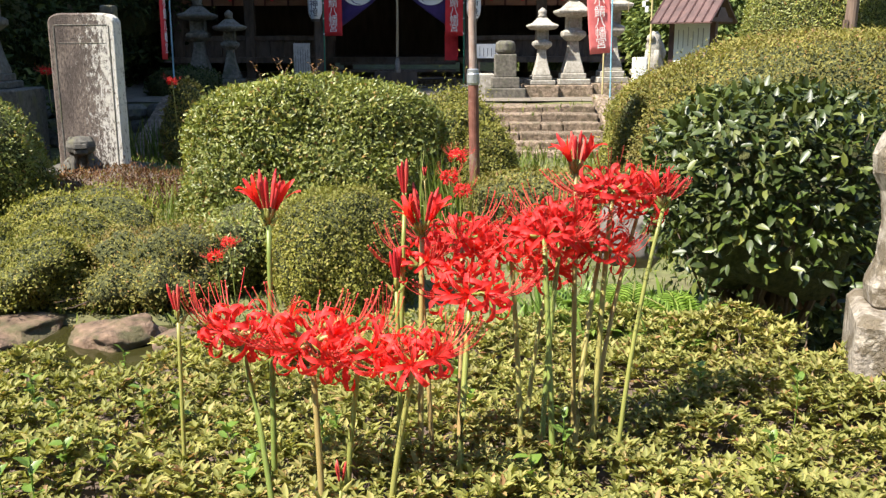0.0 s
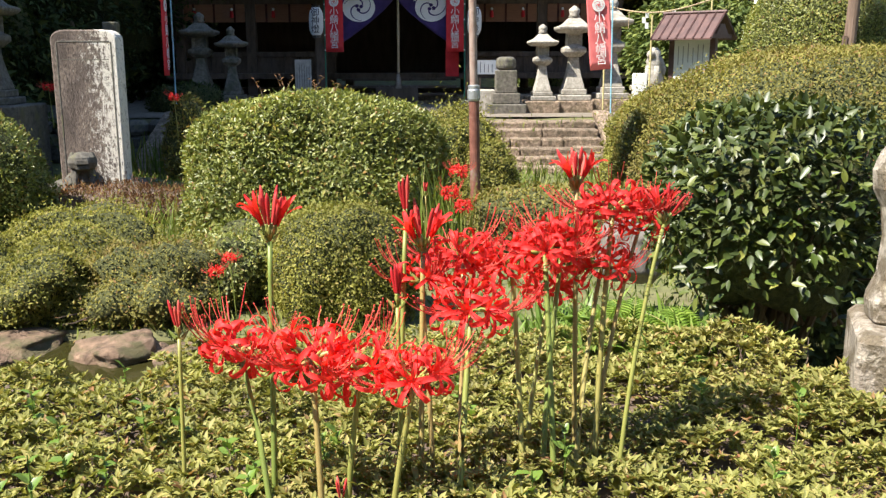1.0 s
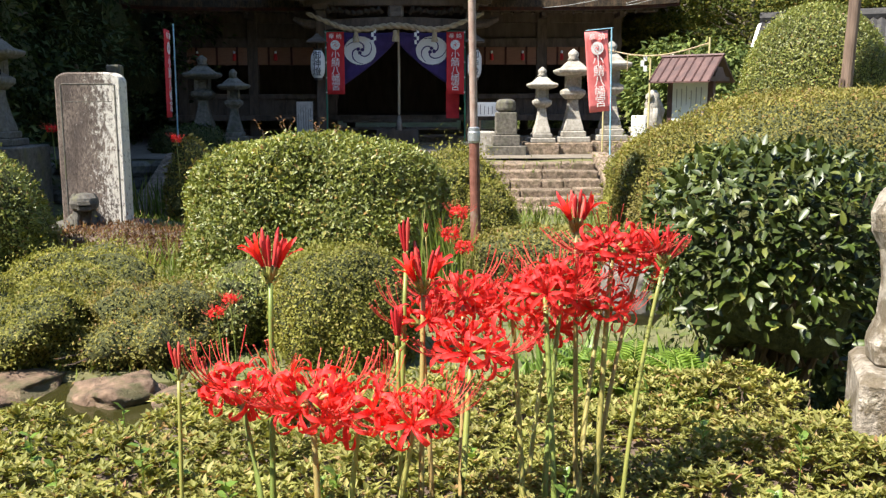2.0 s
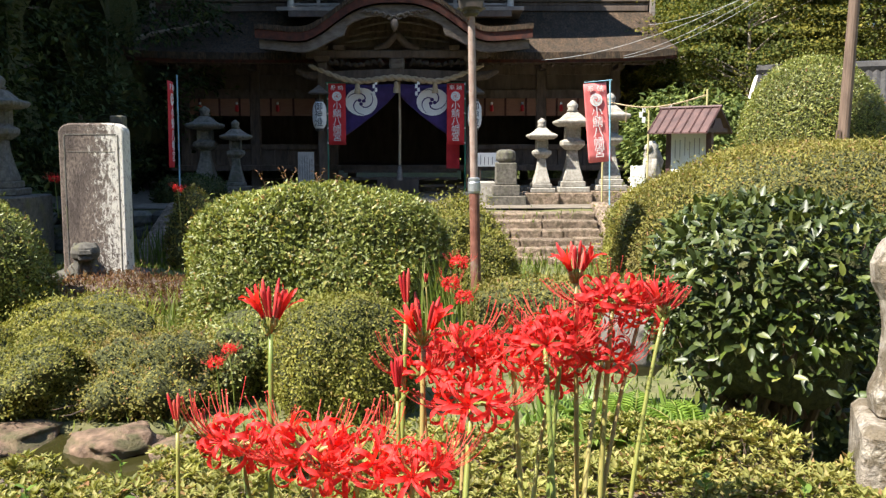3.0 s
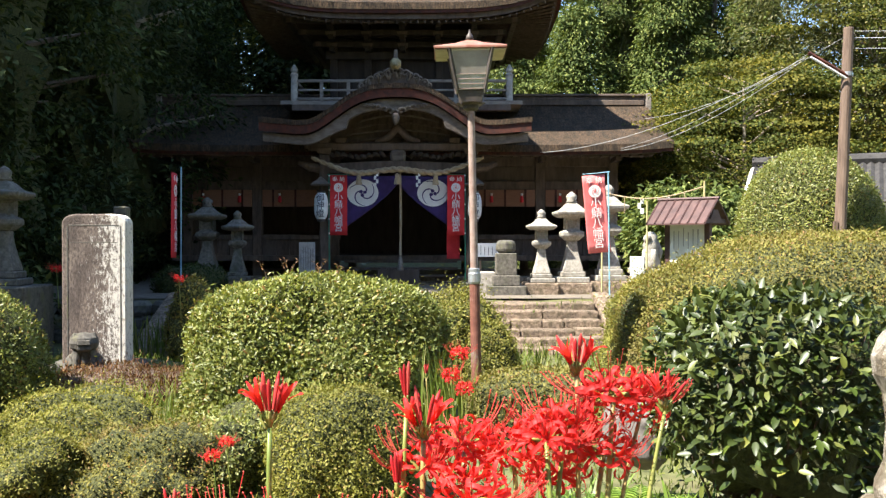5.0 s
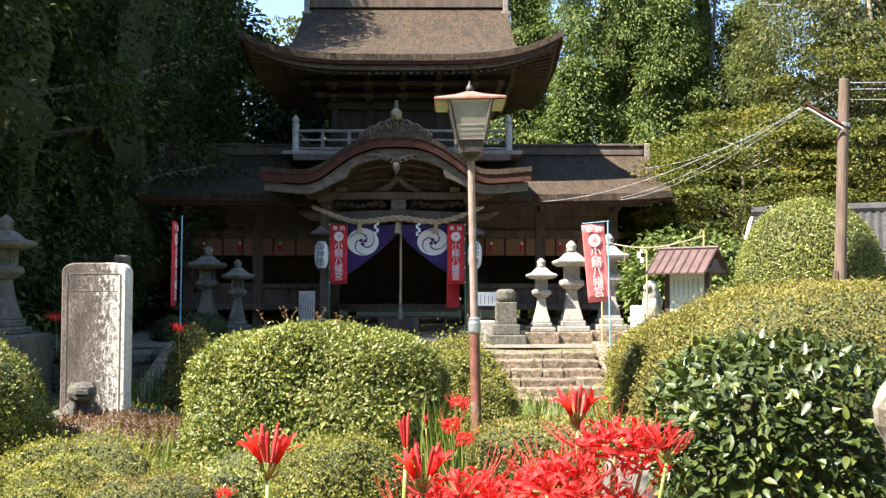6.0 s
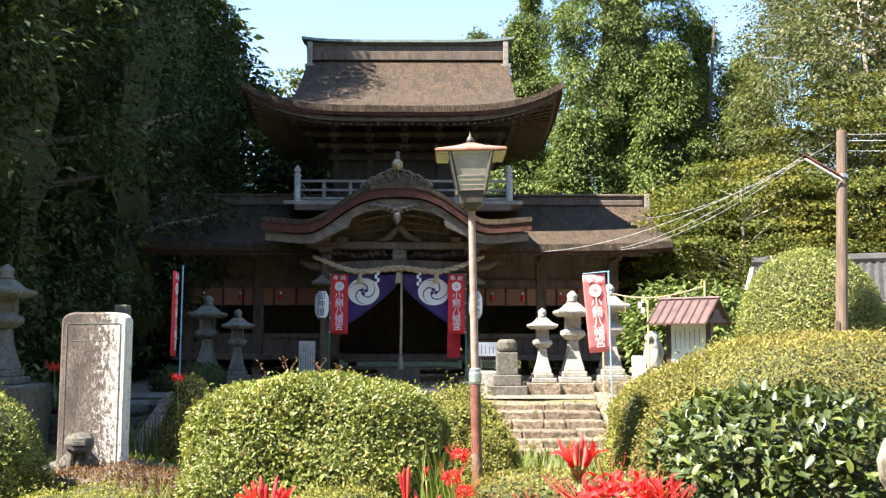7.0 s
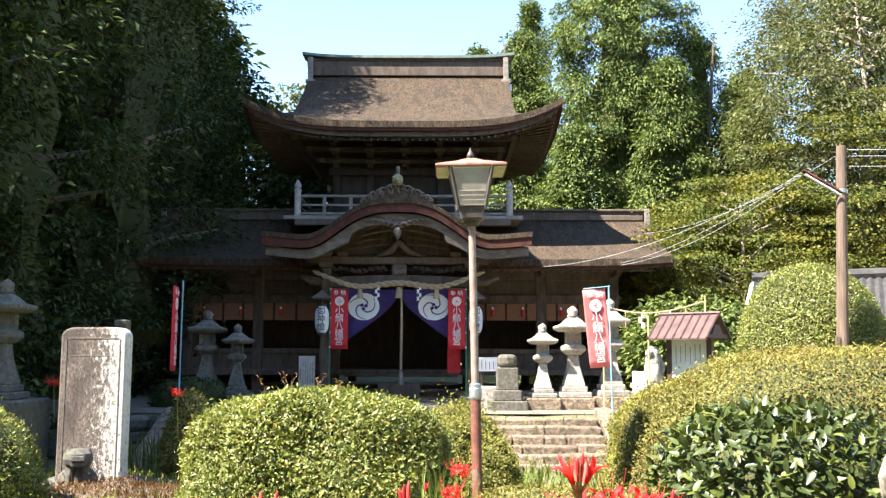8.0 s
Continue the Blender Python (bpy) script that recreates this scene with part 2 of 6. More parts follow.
# ---- tools for meshes ----
class Shape:
    """Collects vertices and faces of one part."""

    def __init__(self):
        self.v, self.f = [], []

    def add(self, verts, faces, m=None):
        k = len(self.v)
        self.v += [tuple(m @ Vector(p)) if m else tuple(p) for p in verts]
        self.f += [tuple(k + i for i in f) for f in faces]
        return self

    def box(self, x, y, z, sx, sy, sz, m=None, top=1.0):
        """A box on centre x, y from z up; top narrows its upper face."""
        a, b, c, d = sx / 2, sy / 2, sx / 2 * top, sy / 2 * top
        vs = [(x - a, y - b, z), (x + a, y - b, z), (x + a, y + b, z), (x - a, y + b, z),
              (x - c, y - d, z + sz), (x + c, y - d, z + sz), (x + c, y + d, z + sz), (x - c, y + d, z + sz)]
        return self.add(vs, [(0, 3, 2, 1), (4, 5, 6, 7), (0, 1, 5, 4), (1, 2, 6, 5), (2, 3, 7, 6), (3, 0, 4, 7)], m)

    def lathe(self, profile, n=16, x=0, y=0, z=0, turn=0.0, m=None):
        vs, fs = [], []
        for r, h in profile:
            vs += [(x + r * math.cos(turn + 2 * math.pi * i / n), y + r * math.sin(turn + 2 * math.pi * i / n), z + h) for i in range(n)]
        for j in range(len(profile) - 1):
            fs += [(j * n + i, j * n + (i + 1) % n, (j + 1) * n + (i + 1) % n, (j + 1) * n + i) for i in range(n)]
        fs += [tuple(range(n - 1, -1, -1)), tuple(range((len(profile) - 1) * n, len(profile) * n))]
        return self.add(vs, fs, m)

    def tube(self, path, radii, n=8, flat=1.0):
        path = [Vector(p) for p in path]
        if not hasattr(radii, "__len__"):
            radii = [radii] * len(path)
        radii = [float(r) for r in radii]
        vs, fs = [], []
        for i, p in enumerate(path):
            d = (path[min(i + 1, len(path) - 1)] - path[max(i - 1, 0)]).normalized()
            a = d.cross(Vector((0, 0, 1)) if abs(d.z) < 0.9 else Vector((0, 1, 0))).normalized()
            b = a.cross(d)
            vs += [tuple(p + radii[i] * (a * math.cos(2 * math.pi * k / n) + flat * b * math.sin(2 * math.pi * k / n))) for k in range(n)]
        for j in range(len(path) - 1):
            fs += [(j * n + i, j * n + (i + 1) % n, (j + 1) * n + (i + 1) % n, (j + 1) * n + i) for i in range(n)]
        fs += [tuple(range(n - 1, -1, -1)), tuple(range((len(path) - 1) * n, len(path) * n))]
        return self.add(vs, fs)

    def sheet(self, nu, nv, fn):
        vs = [fn(i / nu, j / nv) for j in range(nv + 1) for i in range(nu + 1)]
        w = nu + 1
        return self.add(vs, [(j * w + i, j * w + i + 1, (j + 1) * w + i + 1, (j + 1) * w + i) for j in range(nv) for i in range(nu)])

    def slab(self, nu, nv, top, under):
        """Closed body between two sheets over the same square."""
        w, k = nu + 1, (nu + 1) * (nv + 1)
        vs = [top(i / nu, j / nv) for j in range(nv + 1) for i in range(nu + 1)]
        vs += [under(i / nu, j / nv) for j in range(nv + 1) for i in range(nu + 1)]
        fs = []
        for j in range(nv):
            for i in range(nu):
                a = j * w + i
                fs += [(a, a + 1, a + 1 + w, a + w), (k + a, k + a + w, k + a + 1 + w, k + a + 1)]
        for i in range(nu):
            a, b = i, nv * w + i
            fs += [(a, k + a, k + a + 1, a + 1), (b, b + 1, k + b + 1, k + b)]
        for j in range(nv):
            a, b = j * w, j * w + nu
            fs += [(a, a + w, k + a + w, k + a), (b, k + b, k + b + w, b + w)]
        return self.add(vs, fs)


def mesh_of(name, shape, material, bevel=0.0, smooth=False, seg=1):
    me = bpy.data.meshes.new(name)
    me.from_pydata(shape.v, [], shape.f)
    bm = bmesh.new()
    bm.from_mesh(me)
    bmesh.ops.recalc_face_normals(bm, faces=bm.faces)
    if bevel:
        es = [e for e in bm.edges if len(e.link_faces) == 2 and e.calc_face_angle(0) > 0.5]
        bmesh.ops.bevel(bm, geom=es, offset=bevel, segments=seg, profile=0.6, affect="EDGES", clamp_overlap=True)
    for f in bm.faces:
        f.smooth = smooth
    bm.to_mesh(me)
    bm.free()
    me.materials.append(material)
    return me


def part(name, shape, material, parent=None, label="", bevel=0.0, smooth=False, at=None, kind=""):
    me = shape if isinstance(shape, bpy.types.Mesh) else mesh_of(name, shape, material, bevel, smooth)
    ob = new(name, me)
    ob.parent = parent
    if at is not None:
        ob.matrix_basis = at
    return tagged(ob, label=label, kind=kind)


def thing(name, label, category, group="", kind="", at=None):
    ob = new(name)
    ob.empty_display_size = 0.1
    if at is not None:
        ob.matrix_basis = at
    return tagged(ob, label, category, group, kind)


def solo(name, shape, material, label, category, group="", kind="", bevel=0.0, smooth=False, at=None):
    return tagged(part(name, shape, material, None, "", bevel, smooth, at), label, category, group, kind)


DIAMOND = (np.array([(0, 0, 0), (0.45, 0.5, 0.10), (1, 0, -0.08), (0.45, -0.5, 0.10)]), [(0, 3, 2), (0, 2, 1)])
OVAL = (np.array([(0, 0, 0), (0.5, 0, -0.03), (1, 0, -0.16), (0.22, 0.42, 0.07), (0.68, 0.40, 0.05), (0.22, -0.42, 0.07), (0.68, -0.40, 0.05)]),
        [(0, 1, 3), (3, 1, 4), (1, 2, 4), (0, 5, 1), (5, 6, 1), (1, 6, 2)])


def smooth_leaf():
    us, hs = (0.0, 0.15, 0.42, 0.72, 1.0), (0.0, 0.34, 0.5, 0.36, 0.0)
    v = [(u, 0, -0.16 * u * u) for u in us]
    for side in (1, -1):
        v += [(us[i], side * hs[i], 0.06 - 0.16 * us[i] ** 2) for i in (1, 2, 3)]
    f = []
    for o, flip in ((5, False), (8, True)):
        t = [(0, 1, o), (o, 1, o + 1), (1, 2, o + 1), (o + 1, 2, o + 2), (2, 3, o + 2), (3, 4, o + 2)]
        f += [q[::-1] if flip else q for q in t]
    return np.array(v), f


ROUND = smooth_leaf()


def unit(a):
    return a / np.maximum(np.linalg.norm(a, axis=1, keepdims=True), 1e-9)


def leaves(name, pos, way, up, length, width, material, shape=DIAMOND):
    """Many leaves in one mesh: each from pos along way, its upper face towards up."""
    tv, tf = shape
    way = unit(way)
    side = unit(np.cross(up, way))
    nor = np.cross(way, side)
    n, k = len(pos), len(tv)
    length, width = np.broadcast_to(length, n)[:, None, None], np.broadcast_to(width, n)[:, None, None]
    v = pos[:, None] + length * tv[None, :, :1] * way[:, None] + width * tv[None, :, 1:2] * side[:, None] + length * tv[None, :, 2:] * nor[:, None]
    tf = np.array(tf)
    f = (np.arange(n)[:, None, None] * k + tf[None]).reshape(-1)
    me = bpy.data.meshes.new(name)
    me.vertices.add(n * k)
    me.vertices.foreach_set("co", v.reshape(-1).astype(np.float32))
    me.loops.add(len(f))
    me.loops.foreach_set("vertex_index", f.astype(np.int32))
    me.polygons.add(len(f) // 3)
    me.polygons.foreach_set("loop_start", np.arange(0, len(f), 3, dtype=np.int32))
    me.update(calc_edges=True)
    me.validate()
    me.materials.append(material)
    return me


def lumps(p, freq, seed):
    """Cheap smooth noise of points, about -1 to 1."""
    r = np.random.default_rng(seed)
    out = np.zeros(len(p))
    for k in range(5):
        d = r.normal(size=3)
        out += np.sin(p @ (d * freq * (0.7 + 0.5 * k)) + r.uniform(0, 6.28)) / (1 + 0.5 * k)
    return out / 2.2


def ball_points(n, rng, power=2.0, low=-1.0):
    d = unit(rng.normal(size=(int(n * 2.5), 3)))
    d = d[d[:, 2] > low][:n]
    r = (np.abs(d) ** power).sum(1) ** (-1 / power)
    return d * r[:, None], d
# ---- ground ----
def smooth_step(a, b, x):
    k = np.clip((x - a) / (b - a), 0, 1)
    return k * k * (3 - 2 * k)


def ground_z(x, y):
    x, y = np.asarray(x, float), np.asarray(y, float)
    z = 0.48 - 0.34 * smooth_step(3.0, 4.2, y) - 0.14 * smooth_step(7, 9.5, y)
    pond = smooth_step(-1.2, -1.6, x) * smooth_step(2.7, 3.1, y) * (1 - smooth_step(5.15, 5.4, y))
    z = z * (1 - pond) - 0.25 * pond
    z += 0.36 * np.exp(-((x + 4.2) / 1.5) ** 2 - ((y - 11.3) / 0.9) ** 2)
    z += 0.55 * smooth_step(3.2, 5.5, x) * smooth_step(6, 9, y) * (1 - smooth_step(13, 16.2, y))
    z += 0.72 * smooth_step(16.02, 16.22, y)
    z += 0.16 * np.maximum(y - 31, 0) * (1 - smooth_step(60, 120, y)) + 6 * smooth_step(60, 120, y)
    z += 0.12 * np.maximum(-x - 9, 0) * smooth_step(10, 16, y) * (1 - smooth_step(20, 60, -x))
    return z


def ground():
    xs = np.unique(np.concatenate([np.linspace(-400, -20, 16), np.linspace(-20, 20, 161), np.linspace(20, 400, 16)]))
    ys = np.unique(np.concatenate([np.linspace(-300, -6, 12), np.linspace(-6, 8, 71), np.linspace(8, 15.9, 32), np.linspace(15.9, 16.4, 8), np.linspace(16.4, 60, 60), np.linspace(60, 500, 16)]))
    X, Y = np.meshgrid(xs, ys)
    Z = ground_z(X, Y)
    P = np.stack([X, Y, Z], -1).reshape(-1, 3)
    near = (np.abs(P[:, 0]) < 25) & (P[:, 1] < 60)
    P[:, 2] += near * 0.02 * lumps(P, 2.3, 3)
    s, w = Shape(), len(xs)
    s.v = [tuple(p) for p in P]
    s.f = [(j * w + i, j * w + i + 1, (j + 1) * w + i + 1, (j + 1) * w + i) for j in range(len(ys) - 1) for i in range(w - 1)]
    solo("ground", s, M_ground, "uneven lawn and bare soil of the shrine garden", "ground", kind="structure", smooth=True)
    t = Shape().sheet(40, 24, lambda u, v: (-12 + 22 * u, 16.35 + 14 * v, float(ground_z(-12 + 22 * u, 16.35 + 14 * v)) + 0.03))
    solo("pavement", t, M_gravel, "pale trodden earth of the upper terrace", "ground", kind="structure", smooth=True)


ground()


def pond():
    m = bpy.data.materials.new("pond_water")
    m.use_nodes = True
    b = m.node_tree.nodes["Principled BSDF"]
    b.inputs["Base Color"].default_value = (0.028, 0.026, 0.008, 1)
    b.inputs["Roughness"].default_value, b.inputs["IOR"].default_value = 0.07, 1.33
    bp = m.node_tree.nodes.new("ShaderNodeBump")
    bp.inputs["Strength"].default_value = 0.12
    m.node_tree.links.new(noise_node(m.node_tree, 9, 2, 0.5), bp.inputs["Height"])
    m.node_tree.links.new(bp.outputs[0], b.inputs["Normal"])
    s = Shape().sheet(8, 8, lambda u, v: (-6.5 + 5.3 * u, 2.8 + 2.6 * v, 0.10))
    solo("water", s, m, "still greenish brown pond water", "water", kind="structure")


pond()


# ---- stairs up to the terrace ----
def stairs():
    top = thing("stairs", "worn grey stone stairs up to the terrace", "stairs", kind="structure")
    x0, x1 = -4.55, 2.62
    rng = random.Random(4)
    n, rise, run = 6, 0.122, 0.30
    for k in range(n):
        y, z = 14.3 + run * k, -0.02 + rise * k
        x = x0
        while x < x1 - 0.05:
            w = min(rng.uniform(0.32, 0.95), x1 - x)
            if x1 - x - w < 0.4:
                w = x1 - x
            s = Shape().box(0, 0, 0, w - 0.012, run + 0.10 + (0.25 if k == n - 1 else 0), rise + 0.06)
            me = mesh_of("tread", s, M_step, bevel=0.018)
            part("tread", me, M_step, top, at=pose(x + w / 2, y + run / 2 + (0.12 if k == n - 1 else 0), z - 0.06 + rng.uniform(-0.014, 0.014), rng.uniform(-2, 2), rng.uniform(-1.2, 1.2), rng.uniform(-2.0, 2.0)))
            x += w
    for sx in (x0 - 0.16, x1 + 0.16):
        s = Shape()
        s.add([(-0.13, 0, -0.2), (0.13, 0, -0.2), (0.13, 2.3, -0.2), (-0.13, 2.3, -0.2), (-0.13, 0, 0.12), (0.13, 0, 0.12), (0.13, 2.0, 0.86), (-0.13, 2.0, 0.86), (0.13, 2.3, 0.86), (-0.13, 2.3, 0.86)],
              [(0, 1, 5, 4), (4, 5, 6, 7), (7, 6, 8, 9), (9, 8, 2, 3), (0, 4, 7, 9, 3), (1, 2, 8, 6, 5)])
        part("side_curb", s, M_step, top, "sloping stone curb", bevel=0.025, at=pose(sx, 14.15, 0))


stairs()


def retaining_wall(x0, x1, y):
    wall = thing("wall_terrace", "low retaining wall of dark mossy field stones", "wall", kind="structure")
    rng = random.Random(int(x0 * 10) + 3)
    for row in range(3):
        x = x0 + rng.uniform(-0.2, 0)
        while x < x1:
            w = rng.uniform(0.3, 0.65)
            s = Shape().lathe([(0.42, -0.5), (0.52, -0.25), (0.53, 0.2), (0.40, 0.5)], 8, turn=rng.uniform(0, 1))
            part("stone", mesh_of("stone", s, M_dark_stone), M_dark_stone, wall, at=pose(x + w / 2, y + rng.uniform(-0.04, 0.04), 0.13 + row * 0.24) @ Matrix.Diagonal((w, 0.4, 0.25, 1)))
            x += w
    return wall


retaining_wall(-12, -4.9, 16.0)
retaining_wall(2.95, 9.5, 16.0)


# ---- stone lanterns ----
def stone_lantern(x, y, z, h, w, label, squat=1.0, group="stone lanterns", M_stone=M_stone):
    """Base, flared shaft, platform, fire box, wide roof and jewel; h high, roof w wide."""
    t = thing("stone_lantern", label, "lantern", group, at=pose(x, y, z, 0, 0, 3))
    q = math.pi / 4
    r2 = math.sqrt(2) / 2
    part("base", Shape().box(0, 0, 0, w * 0.86, w * 0.86, h * 0.06).box(0, 0, h * 0.06, w * 0.66, w * 0.66, h * 0.06), M_stone, t, bevel=0.015)
    part("shaft", Shape().lathe([(w * 0.31 * k * r2 * 1.4, h * a) for a, k in ((0.12, 1.30), (0.16, 1.22), (0.26, 0.92), (0.36, 0.70), (0.42, 0.62), (0.46, 0.62))], 4, turn=q), M_stone, t, bevel=0.012)
    part("platform", Shape().lathe([(w * 0.24, h * 0.46), (w * 0.42, h * 0.51), (w * 0.42, h * 0.555), (w * 0.28, h * 0.575)], 4, turn=q), M_stone, t, bevel=0.012)
    bm = bmesh.new()
    bmesh.ops.create_cube(bm, size=1.0)
    walls = [f for f in bm.faces if abs(f.normal.z) < 0.5]
    bmesh.ops.inset_individual(bm, faces=walls, thickness=0.24)
    for f in walls:
        bmesh.ops.translate(bm, verts=f.verts, vec=-f.normal * 0.2)
    s = Shape()
    bm.verts.index_update()
    s.v = [(v.co.x * w * 0.39, v.co.y * w * 0.39, h * (0.6425 + 0.137 * v.co.z)) for v in bm.verts]
    s.f = [tuple(v.index for v in f.verts) for f in bm.faces]
    bm.free()
    part("fire_box", s, M_stone, t, "hollow stone fire box")
    part("roof", Shape().lathe([(w * 0.50, h * 0.715), (w * 0.66, h * 0.745), (w * 0.68, h * 0.775), (w * 0.44, h * 0.80), (w * 0.27, h * 0.85), (w * 0.17, h * 0.875)], 4 if squat > 0.9 else 6, turn=q), M_stone, t, "overhanging stone roof", bevel=0.012)
    part("finial", Shape().lathe([(w * 0.10, h * 0.87), (w * 0.17, h * 0.885), (w * 0.12, h * 0.905), (w * 0.15, h * 0.93), (w * 0.15, h * 0.955), (w * 0.07, h * 0.985), (w * 0.01, h)], 12), M_stone, t, "jewel-shaped finial", smooth=True)
    return t


stone_lantern(1.90, 17.8, 0.97, 1.42, 0.56, "small sunlit granite lantern on a block pedestal")
stone_lantern(2.50, 17.9, 0.97, 1.76, 0.70, "tall sunlit granite lantern on a block pedestal")
stone_lantern(3.26, 18.1, 0.99, 1.90, 0.70, "granite lantern partly behind the red banner")
# the three on the left take the stone darkened for tree shade
stone_lantern(-4.87, 19.0, 1.02, 1.66, 0.72, "shaded grey stone lantern before the hall", M_stone=M_shade_stone)
stone_lantern(-4.25, 19.0, 0.96, 1.44, 0.56, "smaller shaded grey stone lantern before the hall", 0.5, M_stone=M_shade_stone)
stone_lantern(-5.72, 12.0, 1.2, 1.56, 0.62, "tall shaded stone lantern at the trees", M_stone=M_shade_stone)


def plinth(x, y, z, sx, sy, sz, label, material=None):
    solo("pedestal", Shape().box(0, 0, 0, sx, sy, sz), material or M_step, label, "pedestal", "lantern pedestals", bevel=0.02, at=pose(x, y, z))


plinth(1.88, 17.8, 0.68, 0.66, 0.66, 0.29, "square stone block under a lantern")
plinth(2.50, 17.9, 0.68, 0.72, 0.70, 0.29, "square stone block under a lantern")
plinth(3.24, 18.1, 0.68, 0.78, 0.70, 0.31, "square stone block under a lantern")
plinth(-4.87, 19.0, 0.68, 0.90, 0.8, 0.34, "dark stone block under a lantern")
plinth(-4.25, 19.0, 0.68, 0.70, 0.7, 0.28, "dark stone block under a lantern")
# dark stone carries the tree shade on this block
plinth(-5.72, 12.0, 0.10, 0.9, 0.9, 1.10, "tall dark stone block under a lantern", M_dark_stone)


# ---- the inscribed stone ----
def stele():
    t = thing("stele", "tall upright inscribed granite slab, weathered grey with pale bare patches", "monument", at=pose(-4.13, 11.0, 0.30, 0, 0, 0))
    pts = []
    w, h, c = 0.385, 1.80, 0.16
    for a in range(0, 91, 15):
        pts.append((w - c + c * math.cos(radians(a)), h - c * 0.7 + c * 0.7 * math.sin(radians(a))))
    prof = [(-w, -0.15), (w, -0.15)] + pts + [(-x, z) for x, z in reversed(pts)]
    n = len(prof)
    s = Shape().add([(x, -0.12, z) for x, z in prof] + [(x, 0.12, z) for x, z in prof],
                    [tuple(range(n)), tuple(range(2 * n - 1, n - 1, -1))] + [(i, (i + 1) % n, n + (i + 1) % n, n + i) for i in range(n)])
    part("slab", s, M_stele, t, bevel=0.018)
    f = Shape()
    for x in (-0.315, 0.315):
        f.box(x, -0.1205, 0.02, 0.016, 0.008, 1.64)
    f.box(0, -0.1205, 1.66, 0.60, 0.006, 0.014).box(0, -0.1205, 1.46, 0.56, 0.005, 0.008)
    part("border", f, M_dark_stone, t, "carved border line", bevel=0.003)
    for k in range(5):
        part("carved_mark", Shape().box(-0.2 + 0.1 * k, -0.1203, 1.52, 0.05, 0.004, 0.10), M_stele, t, bevel=0.001)
    part("foot", Shape().box(0, 0, -0.3, 1.1, 0.6, 0.34), M_dark_stone, t, "rough stone foot", bevel=0.05)
    solo("stone_post", Shape().box(0, 0, 0, 0.2, 0.2, 2.1, top=0.92), M_dark_stone, "dark square stone post behind the slab", "post", bevel=0.02, at=pose(-4.40, 12.6, 0.15))
    solo("stone_post", Shape().box(0, 0, 0, 0.2, 0.2, 1.9, top=0.92), M_dark_stone, "dark square stone post behind the slab", "post", bevel=0.02, at=pose(-4.97, 12.4, 0.15))


stele()


def stone_figure(x, y, z):
    s = Shape().box(0, 0, 0, 0.40, 0.34, 0.07, top=0.94)
    s.lathe([(0.15, 0.07), (0.165, 0.13), (0.14, 0.22), (0.12, 0.28)], 11, y=0.03)
    for sx in (-1, 1):
        s.tube([(sx * 0.085, -0.13, 0.07), (sx * 0.085, -0.12, 0.16), (sx * 0.075, -0.07, 0.27)], [0.042, 0.036, 0.05], 8)
        s.tube([(sx * 0.13, -0.08, 0.08), (sx * 0.15, 0.0, 0.13), (sx * 0.12, 0.08, 0.18)], [0.045, 0.07, 0.05], 8)
        s.lathe([(0.036, 0), (0.045, 0.02), (0.02, 0.06)], 7, x=sx * 0.10, y=-0.05, z=0.40)
    s.lathe([(0.09, 0.25), (0.15, 0.29), (0.165, 0.35), (0.15, 0.41), (0.09, 0.45), (0.03, 0.465)], 12, y=-0.04)
    s.box(0, -0.17, 0.28, 0.15, 0.10, 0.045, top=0.9).box(0, -0.175, 0.338, 0.15, 0.11, 0.05, top=0.8)
    s.lathe([(0.05, 0.1), (0.07, 0.24), (0.05, 0.36), (0.01, 0.44)], 8, y=0.16)
    solo("statue", s, M_dark_stone, "small worn dark stone guardian before the slab", "statue", bevel=0.008, at=pose(x, y, z, 0, 0, 20))


stone_figure(-4.12, 10.55, 0.27)


